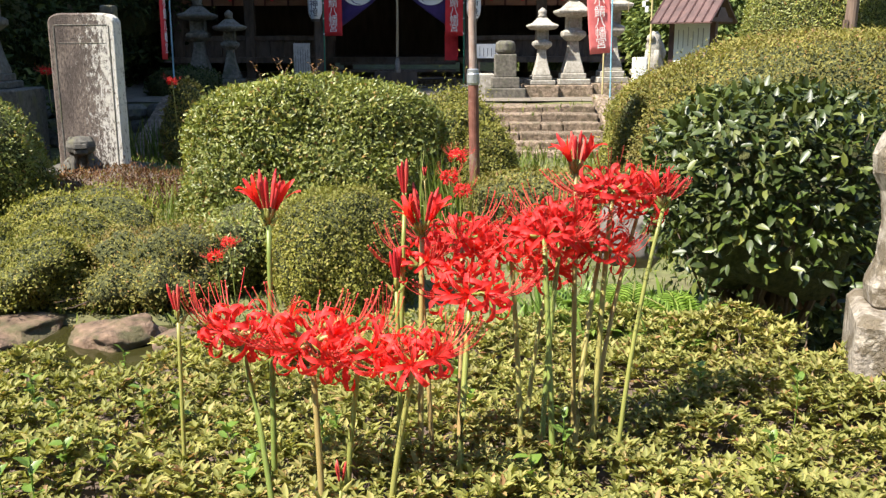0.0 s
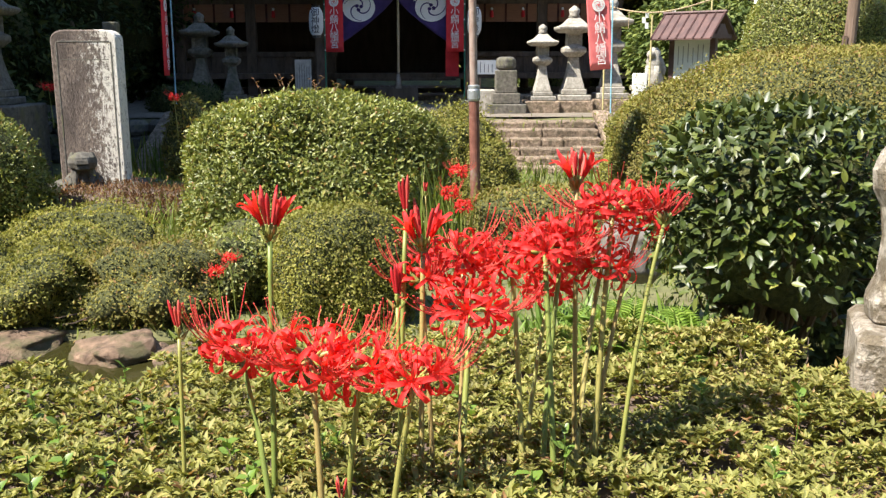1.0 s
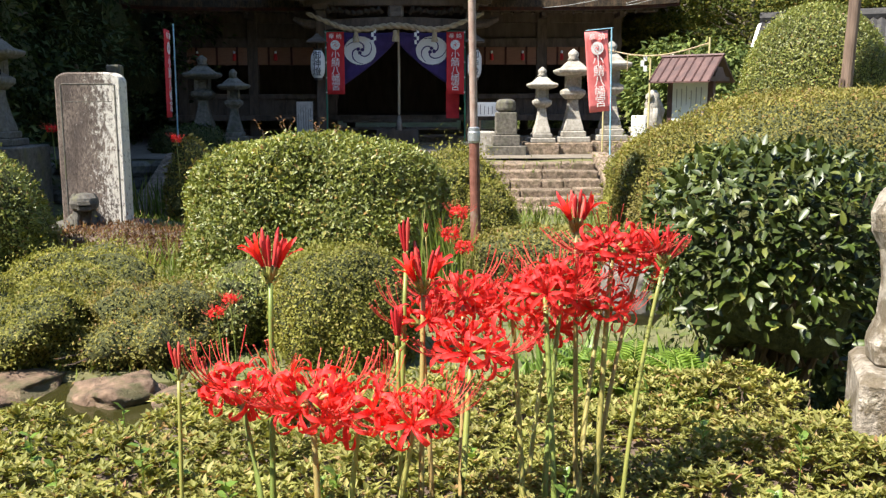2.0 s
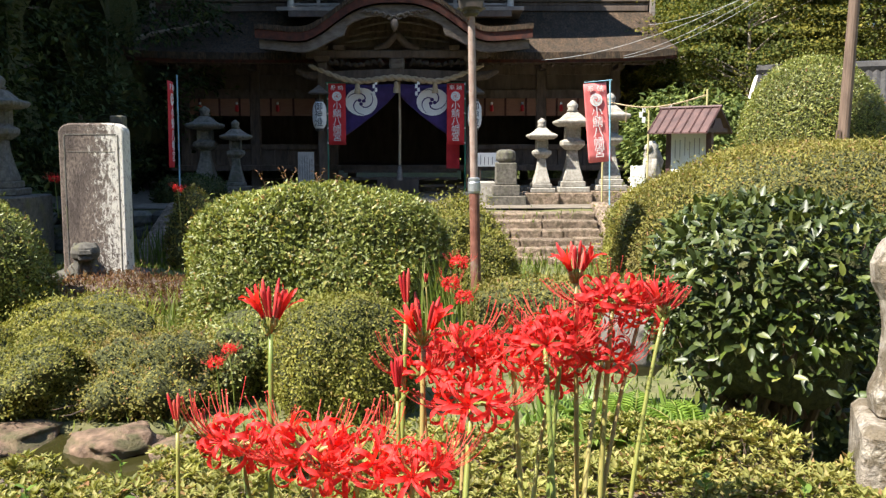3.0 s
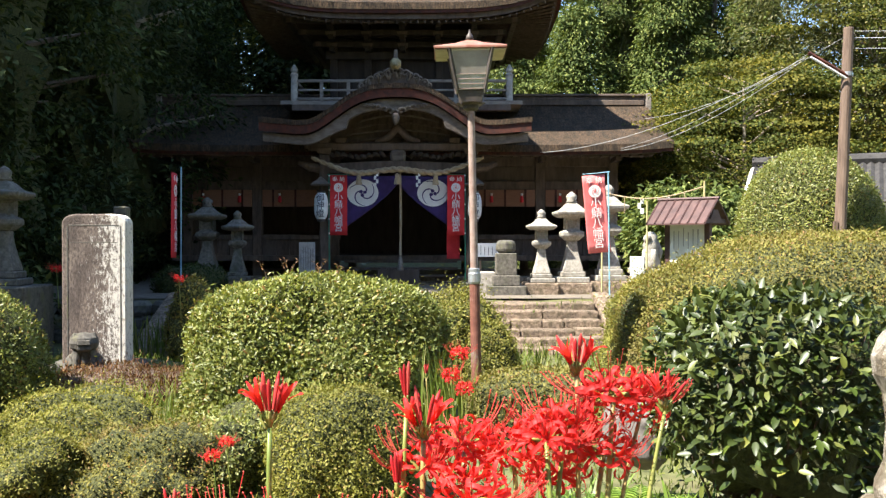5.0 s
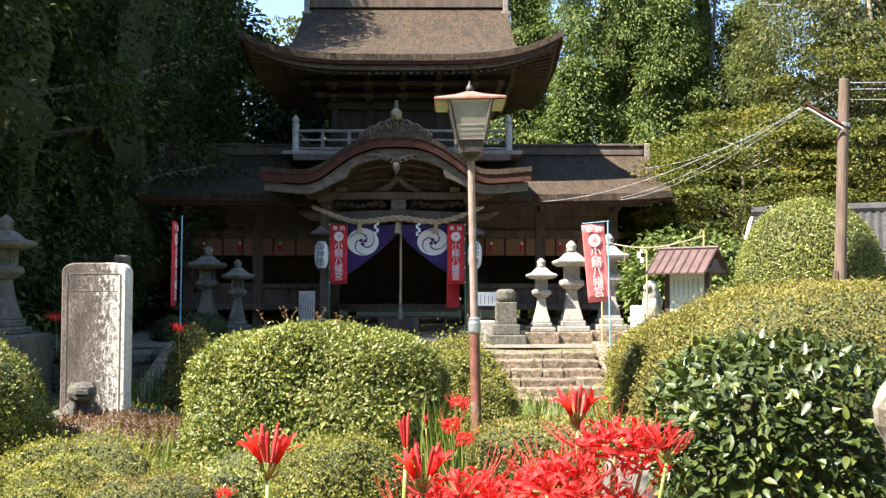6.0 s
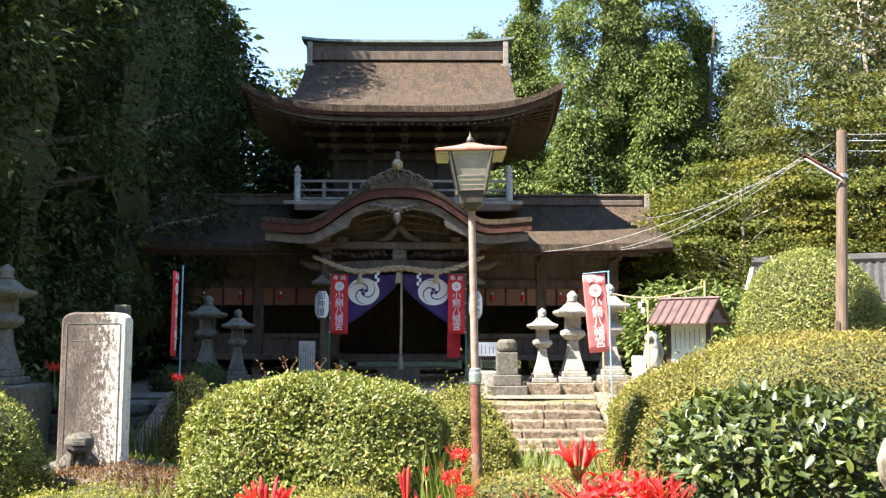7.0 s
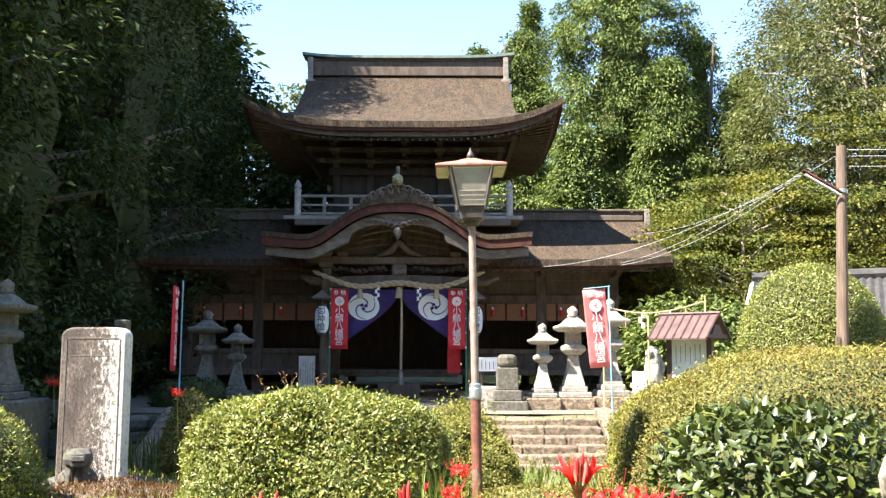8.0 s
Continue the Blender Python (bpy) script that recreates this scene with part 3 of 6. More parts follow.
# ---- lamp post ----
def lamp_post():
    t = thing("street_lamp", "leaning brown garden lamp post with a four-sided glass lantern", "lamp", at=pose(0.30, 8.0, 0.05, 0, -1.15, 0))
    part("lower_post", Shape().lathe([(0.045, 0), (0.045, 1.39)], 16), M_pole_brown, t, "worn red-brown pipe", smooth=False)
    part("collar", Shape().lathe([(0.048, 1.36), (0.055, 1.38), (0.055, 1.45), (0.050, 1.46), (0.050, 1.49), (0.03, 1.50)], 16), M_steel, t, "grey steel sleeve")
    part("upper_post", Shape().lathe([(0.034, 1.49), (0.030, 2.90)], 16), M_pole_grey, t, "flaking thinner pipe")
    q = math.pi / 4
    part("socket", Shape().lathe([(0.04, 2.86), (0.07, 2.88), (0.07, 2.92), (0.13, 2.925)], 12), M_frame, t)
    part("lower_box", Shape().lathe([(0.135, 2.91), (0.158, 3.03)], 4, turn=q), M_frame, t, bevel=0.006)
    glass = surface("frosted_glass", (0.24, 0.215, 0.185), (0.36, 0.33, 0.285), 6, 0.35, 0.1, stain=(0.30, 0.31, 0.27), stain_scale=9)
    a, b, z0, z1 = 0.112, 0.180, 3.03, 3.375
    for k in range(4):
        s = Shape()
        s.slab(1, 1, lambda u, v: ((2 * u - 1) * (a + (b - a) * v), -(a + (b - a) * v), z0 + (z1 - z0) * v), lambda u, v: ((2 * u - 1) * (a + (b - a) * v), -(a + (b - a) * v) + 0.006, z0 + (z1 - z0) * v))
        part("pane", s, glass, t, "dusty frosted glass pane", at=pose(0, 0, 0, 0, 0, 90 * k))
        low = lambda u, v, d: ((2 * u - 1) * (a + (b - a) * 0.36 * v) * 0.96, -(a + (b - a) * 0.36 * v) - d, z0 + (z1 - z0) * 0.36 * v)
        part("lower_pane", Shape().slab(1, 1, lambda u, v: low(u, v, 0.007), lambda u, v: low(u, v, 0.002)), M_steel, t, "scuffed pale metal lower panel", at=pose(0, 0, 0, 0, 0, 90 * k))
        for v in (0.04, 0.35, 0.68, 1.0):
            c = a + (b - a) * 0.36 * v
            part("glazing_bar", Shape().box(0, -c - 0.009, z0 + (z1 - z0) * 0.36 * v, 2 * c * 0.95, 0.006, 0.006), M_pole_grey, t, at=pose(0, 0, 0, 0, 0, 90 * k))
        e = Shape().tube([(a + 0.004, -a - 0.004, z0), (b + 0.004, -b - 0.004, z1)], 0.018, 4)
        part("corner_bar", e, M_frame, t, at=pose(0, 0, 0, 0, 0, 90 * k))
    lr = M_lamp_roof
    e = [(-0.31, -0.20), (0.31, -0.20), (0.31, 0.31), (-0.31, 0.31)]
    rf = Shape().add([(x, y, 3.37) for x, y in e] + [(x, y, 3.392) for x, y in e] + [(x * 0.42, y * 0.42, 3.435) for x, y in e] + [(x * 0.08, y * 0.08, 3.475) for x, y in e],
                     [(3, 2, 1, 0)] + [(4 * r + i, 4 * r + (i + 1) % 4, 4 * r + 4 + (i + 1) % 4, 4 * r + 4 + i) for r in range(3) for i in range(4)] + [(12, 13, 14, 15)])
    part("roof", rf, lr, t, "flat pyramid roof of faded red sheet", bevel=0.004)
    cream = surface("cream_lining", (0.44, 0.40, 0.28), (0.58, 0.54, 0.40), 8, 0.7, 0.1, stain=(0.36, 0.30, 0.19), stain_scale=6)
    part("roof_lining", Shape().box(0, 0.06, 3.352, 0.60, 0.48, 0.014), cream, t, "cream-painted underside of the roof", bevel=0.003)
    part("finial", Shape().lathe([(0.02, 3.46), (0.035, 3.485), (0.03, 3.51), (0.012, 3.535), (0.002, 3.57)], 10), M_frame, t, smooth=True)


lamp_post()
# ---- the worship hall ----
CX = -1.03
TERRACE = 0.72


def eave_profile(s):
    """Concave sweep of a roof slope, 0 at the eave, 1 at the ridge."""
    return 0.62 * s + 0.38 * s * s


def hall():
    hall_ = thing("shrine_hall", "dark timber two-storey shrine hall with bark roofs and curved porch", "shrine", at=pose(0, 0, 0))
    P = lambda name, shape, mat, label="", **k: part(name, shape, mat, hall_, label, **k)
    # platform and wooden steps
    P("foundation", Shape().box(-1.06, 25.6, 0.6, 11.4, 6.2, 0.30), M_step, "stone foundation", bevel=0.02)
    P("floor_deck", Shape().box(-1.06, 25.4, 1.28, 11.2, 5.6, 0.13), M_wood)
    for k in range(4):
        P("wooden_step", Shape().box(CX, 21.75 + 0.27 * k, 0.74 + 0.165 * k, 2.75, 0.34, 0.06), M_wood, bevel=0.006)
    P("step_stone", Shape().box(CX, 21.4, 0.66, 3.2, 0.5, 0.12), M_step, bevel=0.02)
    # main posts, front and rear rows
    for x in (-6.36, -4.63, -2.72, 0.66, 2.42, 4.23):
        for y in (23.0, 27.6):
            P("post", Shape().box(x, y, 0.8, 0.24, 0.24, 3.5), M_wood, bevel=0.012)
    for z, h in ((1.80, 0.12), (3.04, 0.22), (3.62, 0.26)):
        for x0, x1 in ((-6.36, -2.72), (0.66, 4.23)):
            P("rail_beam", Shape().box((x0 + x1) / 2, 23.0, z, x1 - x0 + 0.3, 0.16, h), M_wood, bevel=0.008)
        P("rail_beam", Shape().box(-1.06, 27.6, z, 10.9, 0.16, h), M_wood, bevel=0.008)
    for z, h in ((3.04, 0.22), (3.62, 0.26)):
        for x in (-6.36, 4.23):
            P("side_beam", Shape().box(x, 25.3, z, 0.15, 4.8, h), M_wood, bevel=0.008)
    # plank fronts above the blinds and below the openings
    for x0, x1 in ((-6.24, -4.75), (-4.51, -2.84), (0.78, 2.30), (2.54, 4.11)):
        P("upper_panel", Shape().box((x0 + x1) / 2, 23.03, 3.26, x1 - x0, 0.05, 0.36), M_board)
        n = max(4, int((x1 - x0) / 0.28))
        for k in range(n):
            w = (x1 - x0) / n
            P("low_plank", Shape().box(x0 + w * (k + 0.5), 23.02, 1.41, w - 0.012, 0.05, 0.39), M_wood)
        P("blind", Shape().box((x0 + x1) / 2, 22.90, 2.62, x1 - x0 - 0.02, 0.02, 0.42), M_blind, "rolled-down band of reddish bamboo blind", bevel=0.004)
        for k in range(3):
            P("hem", Shape().box(x0 + (x1 - x0) * (k + 0.5) / 3, 22.885, 2.615, 0.05, 0.02, 0.43), M_wood_red)
    # inner shrine wall of dark boards, widened beyond the real one to darken bays
    P("inner_wall", Shape().box(-1.06, 27.2, 1.4, 10.3, 0.1, 2.6), M_board)
    for x in (-6.3, 4.17):
        P("side_wall", Shape().box(x, 25.3, 1.4, 0.06, 4.4, 0.9), M_board)
    P("attic_floor", Shape().box(-1.06, 25.3, 3.86, 10.9, 5.0, 0.08), M_board)
    # lower roof, a long gabled roof of thick bark
    xa, xb, yr, ze, zr = -7.62, 5.42, 24.6, 4.02, 5.45
    def low(u, s, back, t):
        x = xa + (xb - xa) * u
        e = abs(2 * u - 1)
        y = 21.6 + 3.0 * s
        z = ze + (zr - ze) * eave_profile(s) + 0.10 * e ** 6 * (1 - s)
        if back:
            y = 2 * yr - y
        return (x, y, z - t)
    for back in (False, True):
        P("lower_roof", Shape().slab(40, 14, lambda u, s: low(u, s, back, 0), lambda u, s: low(u, s, back, 0.16)), M_bark_roof, "thick weathered bark roof", smooth=False)
        P("eave_layer", Shape().slab(40, 2, lambda u, s: low(u, s * 0.09 + 0.015, back, 0.163), lambda u, s: low(u, s * 0.09 + 0.015, back, 0.24)), M_wood_red, "reddish under-layer of the eave")
        P("soffit", Shape().slab(20, 4, lambda u, s: low(0.02 + 0.96 * u, 0.06 + s * 0.9, back, 0.26), lambda u, s: low(0.02 + 0.96 * u, 0.06 + s * 0.9, back, 0.30)), M_wood)
    for k in range(54):
        u = 0.02 + 0.96 * k / 53
        p0, p1 = low(u, 0.05, False, 0.34), low(u, 0.52, False, 0.34)
        P("rafter", Shape().tube([p0, p1], 0.04, 4), M_wood)
    for z, l, d, h in ((5.36, 12.78, 0.42, 0.138), (5.50, 12.9, 0.34, 0.098), (5.60, 12.85, 0.46, 0.06)):
        P("ridge_plank", Shape().box((xa + xb) / 2 + 0.04, yr, z, l, d, h), M_wood, "boxed plank ridge", bevel=0.012)
    for x in (xa + 0.09, xb + 0.02):
        P("ridge_end", Shape().box(x, yr, 5.05, 0.14, 0.5, 0.62), M_wood_grey, "silvered ridge end board", bevel=0.01)
    for x in (xa + 0.25, xb - 0.25):
        P("gable_wall", Shape().add([(x - .03, 22.6, 3.9), (x - .03, 26.6, 3.9), (x - .03, 24.6, 5.2), (x + .03, 22.6, 3.9), (x + .03, 26.6, 3.9), (x + .03, 24.6, 5.2)], [(0, 1, 2), (3, 5, 4), (0, 3, 4, 1), (1, 4, 5, 2), (2, 5, 3, 0)]), M_board)
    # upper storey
    # wall, posts and front beams use the boards darkened for eave shade
    P("upper_wall", Shape().box(CX, 25.5, 4.6, 3.6, 3.2, 3.2), M_eave_shade)
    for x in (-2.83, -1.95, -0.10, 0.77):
        P("upper_post", Shape().box(x, 23.85, 5.0, 0.18, 0.18, 2.7), M_eave_shade, bevel=0.01)
    P("upper_beam", Shape().box(CX, 23.82, 6.45, 4.0, 0.2, 0.2).box(CX, 23.82, 7.0, 4.2, 0.22, 0.18), M_eave_shade, bevel=0.01)
    P("deck", Shape().box(CX, 25.3, 5.13, 5.98, 5.2, 0.10), M_wood_grey, "silvered balcony deck", bevel=0.01)
    P("deck_edge", Shape().box(CX, 22.75, 4.98, 5.4, 0.14, 0.15), M_wood, bevel=0.01)
    for z, h in ((5.28, 0.06), (5.50, 0.05), (5.72, 0.07)):
        P("balcony_rail", Shape().box(CX, 22.95, z, 5.3, 0.07, h), M_wood_grey, bevel=0.008)
        for x in (CX - 2.66, CX + 2.66):
            P("balcony_rail", Shape().box(x, 25.3, z, 0.07, 4.6, h), M_wood_grey, bevel=0.008)
    for x in np.linspace(CX - 2.0, CX + 2.0, 7):
        P("baluster", Shape().box(x, 22.95, 5.23, 0.08, 0.08, 0.5), M_wood_grey)
    for x in (CX - 2.68, CX + 2.68):
        P("corner_post", Shape().lathe([(0.085, 5.23), (0.085, 5.86), (0.10, 5.88), (0.10, 5.92), (0.06, 5.95), (0.09, 6.0), (0.085, 6.05), (0.02, 6.16)], 14, x=x, y=22.95), M_wood_pale, "pale balcony post with onion-shaped cap")
    # upper roof: hipped skirts below, gables above
    hx, y0, y1, z0, z1, gx = 3.93, 21.9, 29.1, 7.42, 9.72, 2.84
    half = (y1 - y0) / 2
    def up(x, y, t):
        dy = min(y - y0, y1 - y) / half
        ax = abs(x - CX)
        dx = (hx - ax) / half
        s = dy if ax <= gx else min(dy, dx)
        corner = (ax / hx) ** 4 * (abs(y - (y0 + y1) / 2) / half) ** 4
        side = (ax / hx) ** 4 * 0.16 + (abs(y - (y0 + y1) / 2) / half) ** 6 * 0.02
        return (x, y, z0 + (z1 - z0) * eave_profile(max(s, 0)) + (0.46 * corner + side) * (1 - min(s * 2.2, 1)) - t)
    gxs = sorted(set([*np.linspace(CX - hx, CX - gx - 0.004, 8), *np.linspace(CX - gx, CX + gx, 30), *np.linspace(CX + gx + 0.004, CX + hx, 8)]))
    gys = list(np.linspace(y0, y1, 41))
    def roof_part(t0, t1, grow):
        nu, nv = len(gxs) - 1, len(gys) - 1
        g = lambda v, c: c + (v - c) * grow
        return Shape().slab(nu, nv, lambda u, v: up(g(gxs[round(u * nu)], CX), g(gys[round(v * nv)], (y0 + y1) / 2), t0), lambda u, v: up(g(gxs[round(u * nu)], CX), g(gys[round(v * nv)], (y0 + y1) / 2), t1))
    P("upper_roof", roof_part(0, 0.16, 1.0), M_bark_roof, "thick weathered bark roof with upturned corners")
    def rim(a, b, inner, outer, side):
        s = Shape()
        n = 36
        def at(u, w, t):
            gx_, gy_ = hx * w, half * w
            q = 2 * u - 1
            x, y = ((q * gx_, -gy_), (gx_, q * gy_), (-q * gx_, gy_), (-gx_, -q * gy_))[side]
            p = up(CX + x / w, (y0 + y1) / 2 + y / w, 0)
            return (CX + x, (y0 + y1) / 2 + y, p[2] - t)
        s.slab(n, 1, lambda u, v: at(u, outer + (inner - outer) * v, a), lambda u, v: at(u, outer + (inner - outer) * v, b))
        return s
    for side in range(4):
        P("eave_layer", rim(0.163, 0.24, 0.93, 0.992, side), M_wood_red, "red-brown under-layer of the eave")
        P("eave_board", rim(0.244, 0.36, 0.90, 0.965, side), M_wood, "weathered fascia board")
    s = Shape()
    cy = (y0 + y1) / 2
    for side in range(4):
        def un(u, v):
            w = 0.955 - 0.52 * v
            q = 2 * u - 1
            x, y = ((q * hx * w, -half * w), (hx * w, q * half * w), (-q * hx * w, half * w), (-hx * w, -q * half * w))[side]
            e = up(CX + x / w, cy + y / w, 0)[2]
            return (CX + x, cy + y, e - 0.37 + (7.55 - e + 0.30) * v)
        s.sheet(24, 3, un)
    P("soffit", s, M_wood)
    for side in range(4):
        for k in range(44):
            q = -1 + 2 * (k + 0.5) / 44
            pts = []
            for w in (0.95, 0.5):
                x, y = ((q * hx * w, -half * w), (hx * w, q * half * w), (-q * hx * w, half * w), (-hx * w, -q * half * w))[side]
                e = up(CX + q * hx if side in (0, 2) else CX + hx, y0 if side in (0, 2) else cy + q * half, 0)[2]
                pts.append((CX + x, cy + y, (e - 0.42) if w > 0.9 else 7.40))
            P("rafter", Shape().tube(pts, 0.035, 4), M_wood)
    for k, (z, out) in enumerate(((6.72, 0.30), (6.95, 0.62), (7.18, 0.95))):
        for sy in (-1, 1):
            P("bracket_beam", Shape().box(CX, 25.5 + sy * (1.65 + out), z, 4.0 + 2 * out, 0.14, 0.13), M_eave_shade, bevel=0.008)
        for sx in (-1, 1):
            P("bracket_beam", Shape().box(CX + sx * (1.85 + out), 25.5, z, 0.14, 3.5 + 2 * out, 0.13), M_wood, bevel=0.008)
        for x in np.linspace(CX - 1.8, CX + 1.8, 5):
            P("bracket_arm", Shape().box(x, 23.85 - out / 2, z - 0.12, 0.13, out + 0.25, 0.13), M_eave_shade, bevel=0.008)
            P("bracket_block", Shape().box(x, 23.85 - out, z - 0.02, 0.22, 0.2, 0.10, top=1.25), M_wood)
    # ridge of the upper roof
    for z, l, d, h in ((9.62, 5.7, 0.46, 0.258), (9.88, 5.74, 0.36, 0.178), (10.06, 5.8, 0.44, 0.05)):
        P("ridge_plank", Shape().box(CX, 25.5, z, l, d, h), M_wood, "boxed ridge of silvered planks", bevel=0.012)
    cap = Shape().slab(24, 2, lambda u, v: (CX - 3.0 + 6.0 * u, 25.2 + 0.6 * v, 10.19 + 0.10 * abs(2 * u - 1) ** 5), lambda u, v: (CX - 3.0 + 6.0 * u, 25.2 + 0.6 * v, 10.115 + 0.10 * abs(2 * u - 1) ** 5))
    P("ridge_cap", cap, surface("verdigris", (0.10, 0.13, 0.11), (0.20, 0.24, 0.21), 6, 0.6, 0.2), "greenish copper ridge cap")
    for x in (CX - 2.76, CX + 2.76):
        P("ridge_end", Shape().box(x, 25.22, 9.40, 0.14, 0.12, 0.72).box(x + 0.0, 25.20, 9.36, 0.26, 0.1, 0.12), M_wood_grey, "silvered end ornament", bevel=0.01)
    # porch with curved gable
    def kz(x):
        u = min(abs(x - CX) / 2.02, 1.0)
        far = max(abs(x - CX) - 2.2, 0)
        return 4.39 + 0.80 * 0.5 * (1 + math.cos(math.pi * u ** 1.43)) + 0.09 * far
    for x in (-2.70, 0.64):
        P("porch_post", Shape().box(x, 21.0, 0.80, 0.23, 0.23, 2.95), M_wood, bevel=0.03)
        P("post_base", Shape().box(x, 21.0, 0.66, 0.45, 0.45, 0.18), M_stone, bevel=0.03)
        P("nosing", Shape().tube([(x, 21, 3.42), (x + (-0.35 if x < CX else 0.35), 21, 3.45), (x + (-0.6 if x < CX else 0.6), 21, 3.56)], [0.11, 0.10, 0.05], 8), M_wood, "carved beam nosing")
        P("bracket_block", Shape().box(x, 21.0, 3.75, 0.30, 0.30, 0.13, top=1.3).box(x, 21.0, 3.88, 0.9, 0.16, 0.13), M_wood, bevel=0.01)
        for d in (-0.38, 0, 0.38):
            P("bracket_block", Shape().box(x + d, 21.0, 4.0, 0.2, 0.24, 0.1, top=1.25), M_wood)
        P("tie_beam", Shape().box(x, 22.0, 3.5, 0.16, 2.0, 0.24), M_wood, bevel=0.02)
    rb = Shape().slab(20, 1, lambda u, v: (-2.7 + 3.34 * u, 20.90 + 0.2 * v, 3.52 + 0.06 * math.sin(math.pi * u)), lambda u, v: (-2.7 + 3.34 * u, 20.90 + 0.2 * v, 3.30 + 0.07 * math.sin(math.pi * u)))
    P("rainbow_beam", rb, M_wood, "arched carved tie beam")
    P("upper_tie", Shape().box(CX, 21.0, 3.83, 4.1, 0.22, 0.17), M_wood, bevel=0.02)
    tym = lambda u, v, y: (CX - 1.75 + 3.5 * u, y, 3.99 + (kz(CX - 1.75 + 3.5 * u) - 0.30 - 3.99) * v)
    P("tympanum", Shape().slab(30, 1, lambda u, v: tym(u, v, 21.2), lambda u, v: tym(u, v, 21.25)), M_wood, "plank wall under the porch gable")
    for k in range(5):
        P("tympanum_batten", Shape().slab(24, 1, lambda u, v: (CX - 1.3 + 0.12 * k + (2.6 - 0.24 * k) * u, 21.12 - 0.03 * v, 4.06 + 0.15 * k + (0.10 + 0.02 * k) * math.sin(math.pi * u)), lambda u, v: (CX - 1.3 + 0.12 * k + (2.6 - 0.24 * k) * u, 21.12 - 0.03 * v, 4.02 + 0.15 * k + (0.10 + 0.02 * k) * math.sin(math.pi * u))), M_wood_mid if k % 2 else M_wood, "curved ceiling batten")
    # carved panels between the beams
    for sx in (-1, 1):
        for k in range(9):
            a = k / 8
            s = Shape().tube([(CX + sx * (0.30 + 1.15 * a), 20.96, 3.67 + 0.04 * math.sin(9 * a)), (CX + sx * (0.38 + 1.15 * a), 20.93, 3.74 + 0.05 * math.cos(7 * a)), (CX + sx * (0.45 + 1.12 * a), 20.97, 3.68)], [0.05, 0.06, 0.03], 6)
            P("carving", s, M_eave_shade, "carved foliage between the beams", smooth=True)
    s = Shape().tube([(CX - 0.5, 20.98, 4.02), (CX - 0.22, 20.95, 4.12), (CX, 20.93, 4.36), (CX + 0.22, 20.95, 4.12), (CX + 0.5, 20.98, 4.02)], [0.05, 0.08, 0.11, 0.08, 0.05], 8)
    P("frog_strut", s, M_wood, "carved frog-leg strut", smooth=True)
    P("king_post", Shape().box(CX, 21.0, 3.55, 0.34, 0.24, 0.30), M_wood_mid, bevel=0.05)
    ka, kb = CX - 2.98, CX + 2.96
    def kara(u, v, t, y0_=19.9, y1_=23.4, shrink=1.0):
        x = CX + (ka + (kb - ka) * u - CX) * shrink
        return (x, y0_ + (y1_ - y0_) * v, kz(x) + 0.16 * v - t)
    P("porch_roof", Shape().slab(60, 10, lambda u, v: kara(u, v, 0), lambda u, v: kara(u, v, 0.11)), M_bark_roof, "curved bark porch roof")
    P("porch_eave_layer", Shape().slab(60, 1, lambda u, v: kara(u, v, 0.114, 19.93, 20.7, 0.995), lambda u, v: kara(u, v, 0.30, 19.93, 20.7, 0.995)), M_wood_red, "red-brown curved under-layer")
    P("porch_soffit", Shape().slab(60, 1, lambda u, v: kara(u, v, 0.304, 20.2, 23.2, 0.96), lambda u, v: kara(u, v, 0.335, 20.2, 23.2, 0.96)), M_wood)
    def bz(x, low):
        d = abs(x - CX)
        cusp = 0.17 * math.exp(-max(d - 1.08, 0) / 0.45) * float(smooth_step(1.02, 1.08, d))
        return kz(x) - 0.315 - low * (0.19 + 0.05 * math.exp(-(d / 0.9) ** 2) + cusp)
    P("bargeboard", Shape().slab(140, 1, lambda u, v: (CX + (ka + (kb - ka) * u - CX) * 0.975, 20.05 + 0.09 * v, bz(CX + (ka + (kb - ka) * u - CX) * 0.975, 0)), lambda u, v: (CX + (ka + (kb - ka) * u - CX) * 0.975, 20.05 + 0.09 * v, bz(CX + (ka + (kb - ka) * u - CX) * 0.975, 1))), M_wood_mid, "silvered curved bargeboard", bevel=0.012)
    for k in range(26):
        x = ka + 0.15 + (kb - ka - 0.3) * k / 25
        P("rafter", Shape().tube([(x, 20.2, kz(x) - 0.35), (x, 22.8, kz(x) - 0.2)], 0.035, 4), M_wood)
    for k in range(11):
        a = -1 + k / 5
        x, r = CX + 0.62 * a, 0.085 * (1.2 - 0.5 * abs(a))
        z = 4.70 - 0.20 * (1 - abs(a)) ** 1.3 + 0.04 * (1 - a * a)
        w = 1 if a > 0 else -1
        scroll = [(x + w * r * (1 - 0.11 * i) * math.cos(0.75 * i), 20.0 + 0.01 * (k % 2), z + r * (1 - 0.11 * i) * math.sin(0.75 * i)) for i in range(9)]
        P("pendant_scroll", Shape().tube(scroll, [0.034 - 0.0024 * i for i in range(9)], 6), M_wood_mid, "carved gable pendant", smooth=True)
    P("pendant_drop", Shape().lathe([(0.02, -0.16), (0.07, -0.08), (0.09, 0.0), (0.05, 0.10)], 10, x=CX, y=20.0, z=4.45), M_wood_mid, smooth=True)
    # ornament on the porch ridge
    s = Shape()
    rng = random.Random(3)
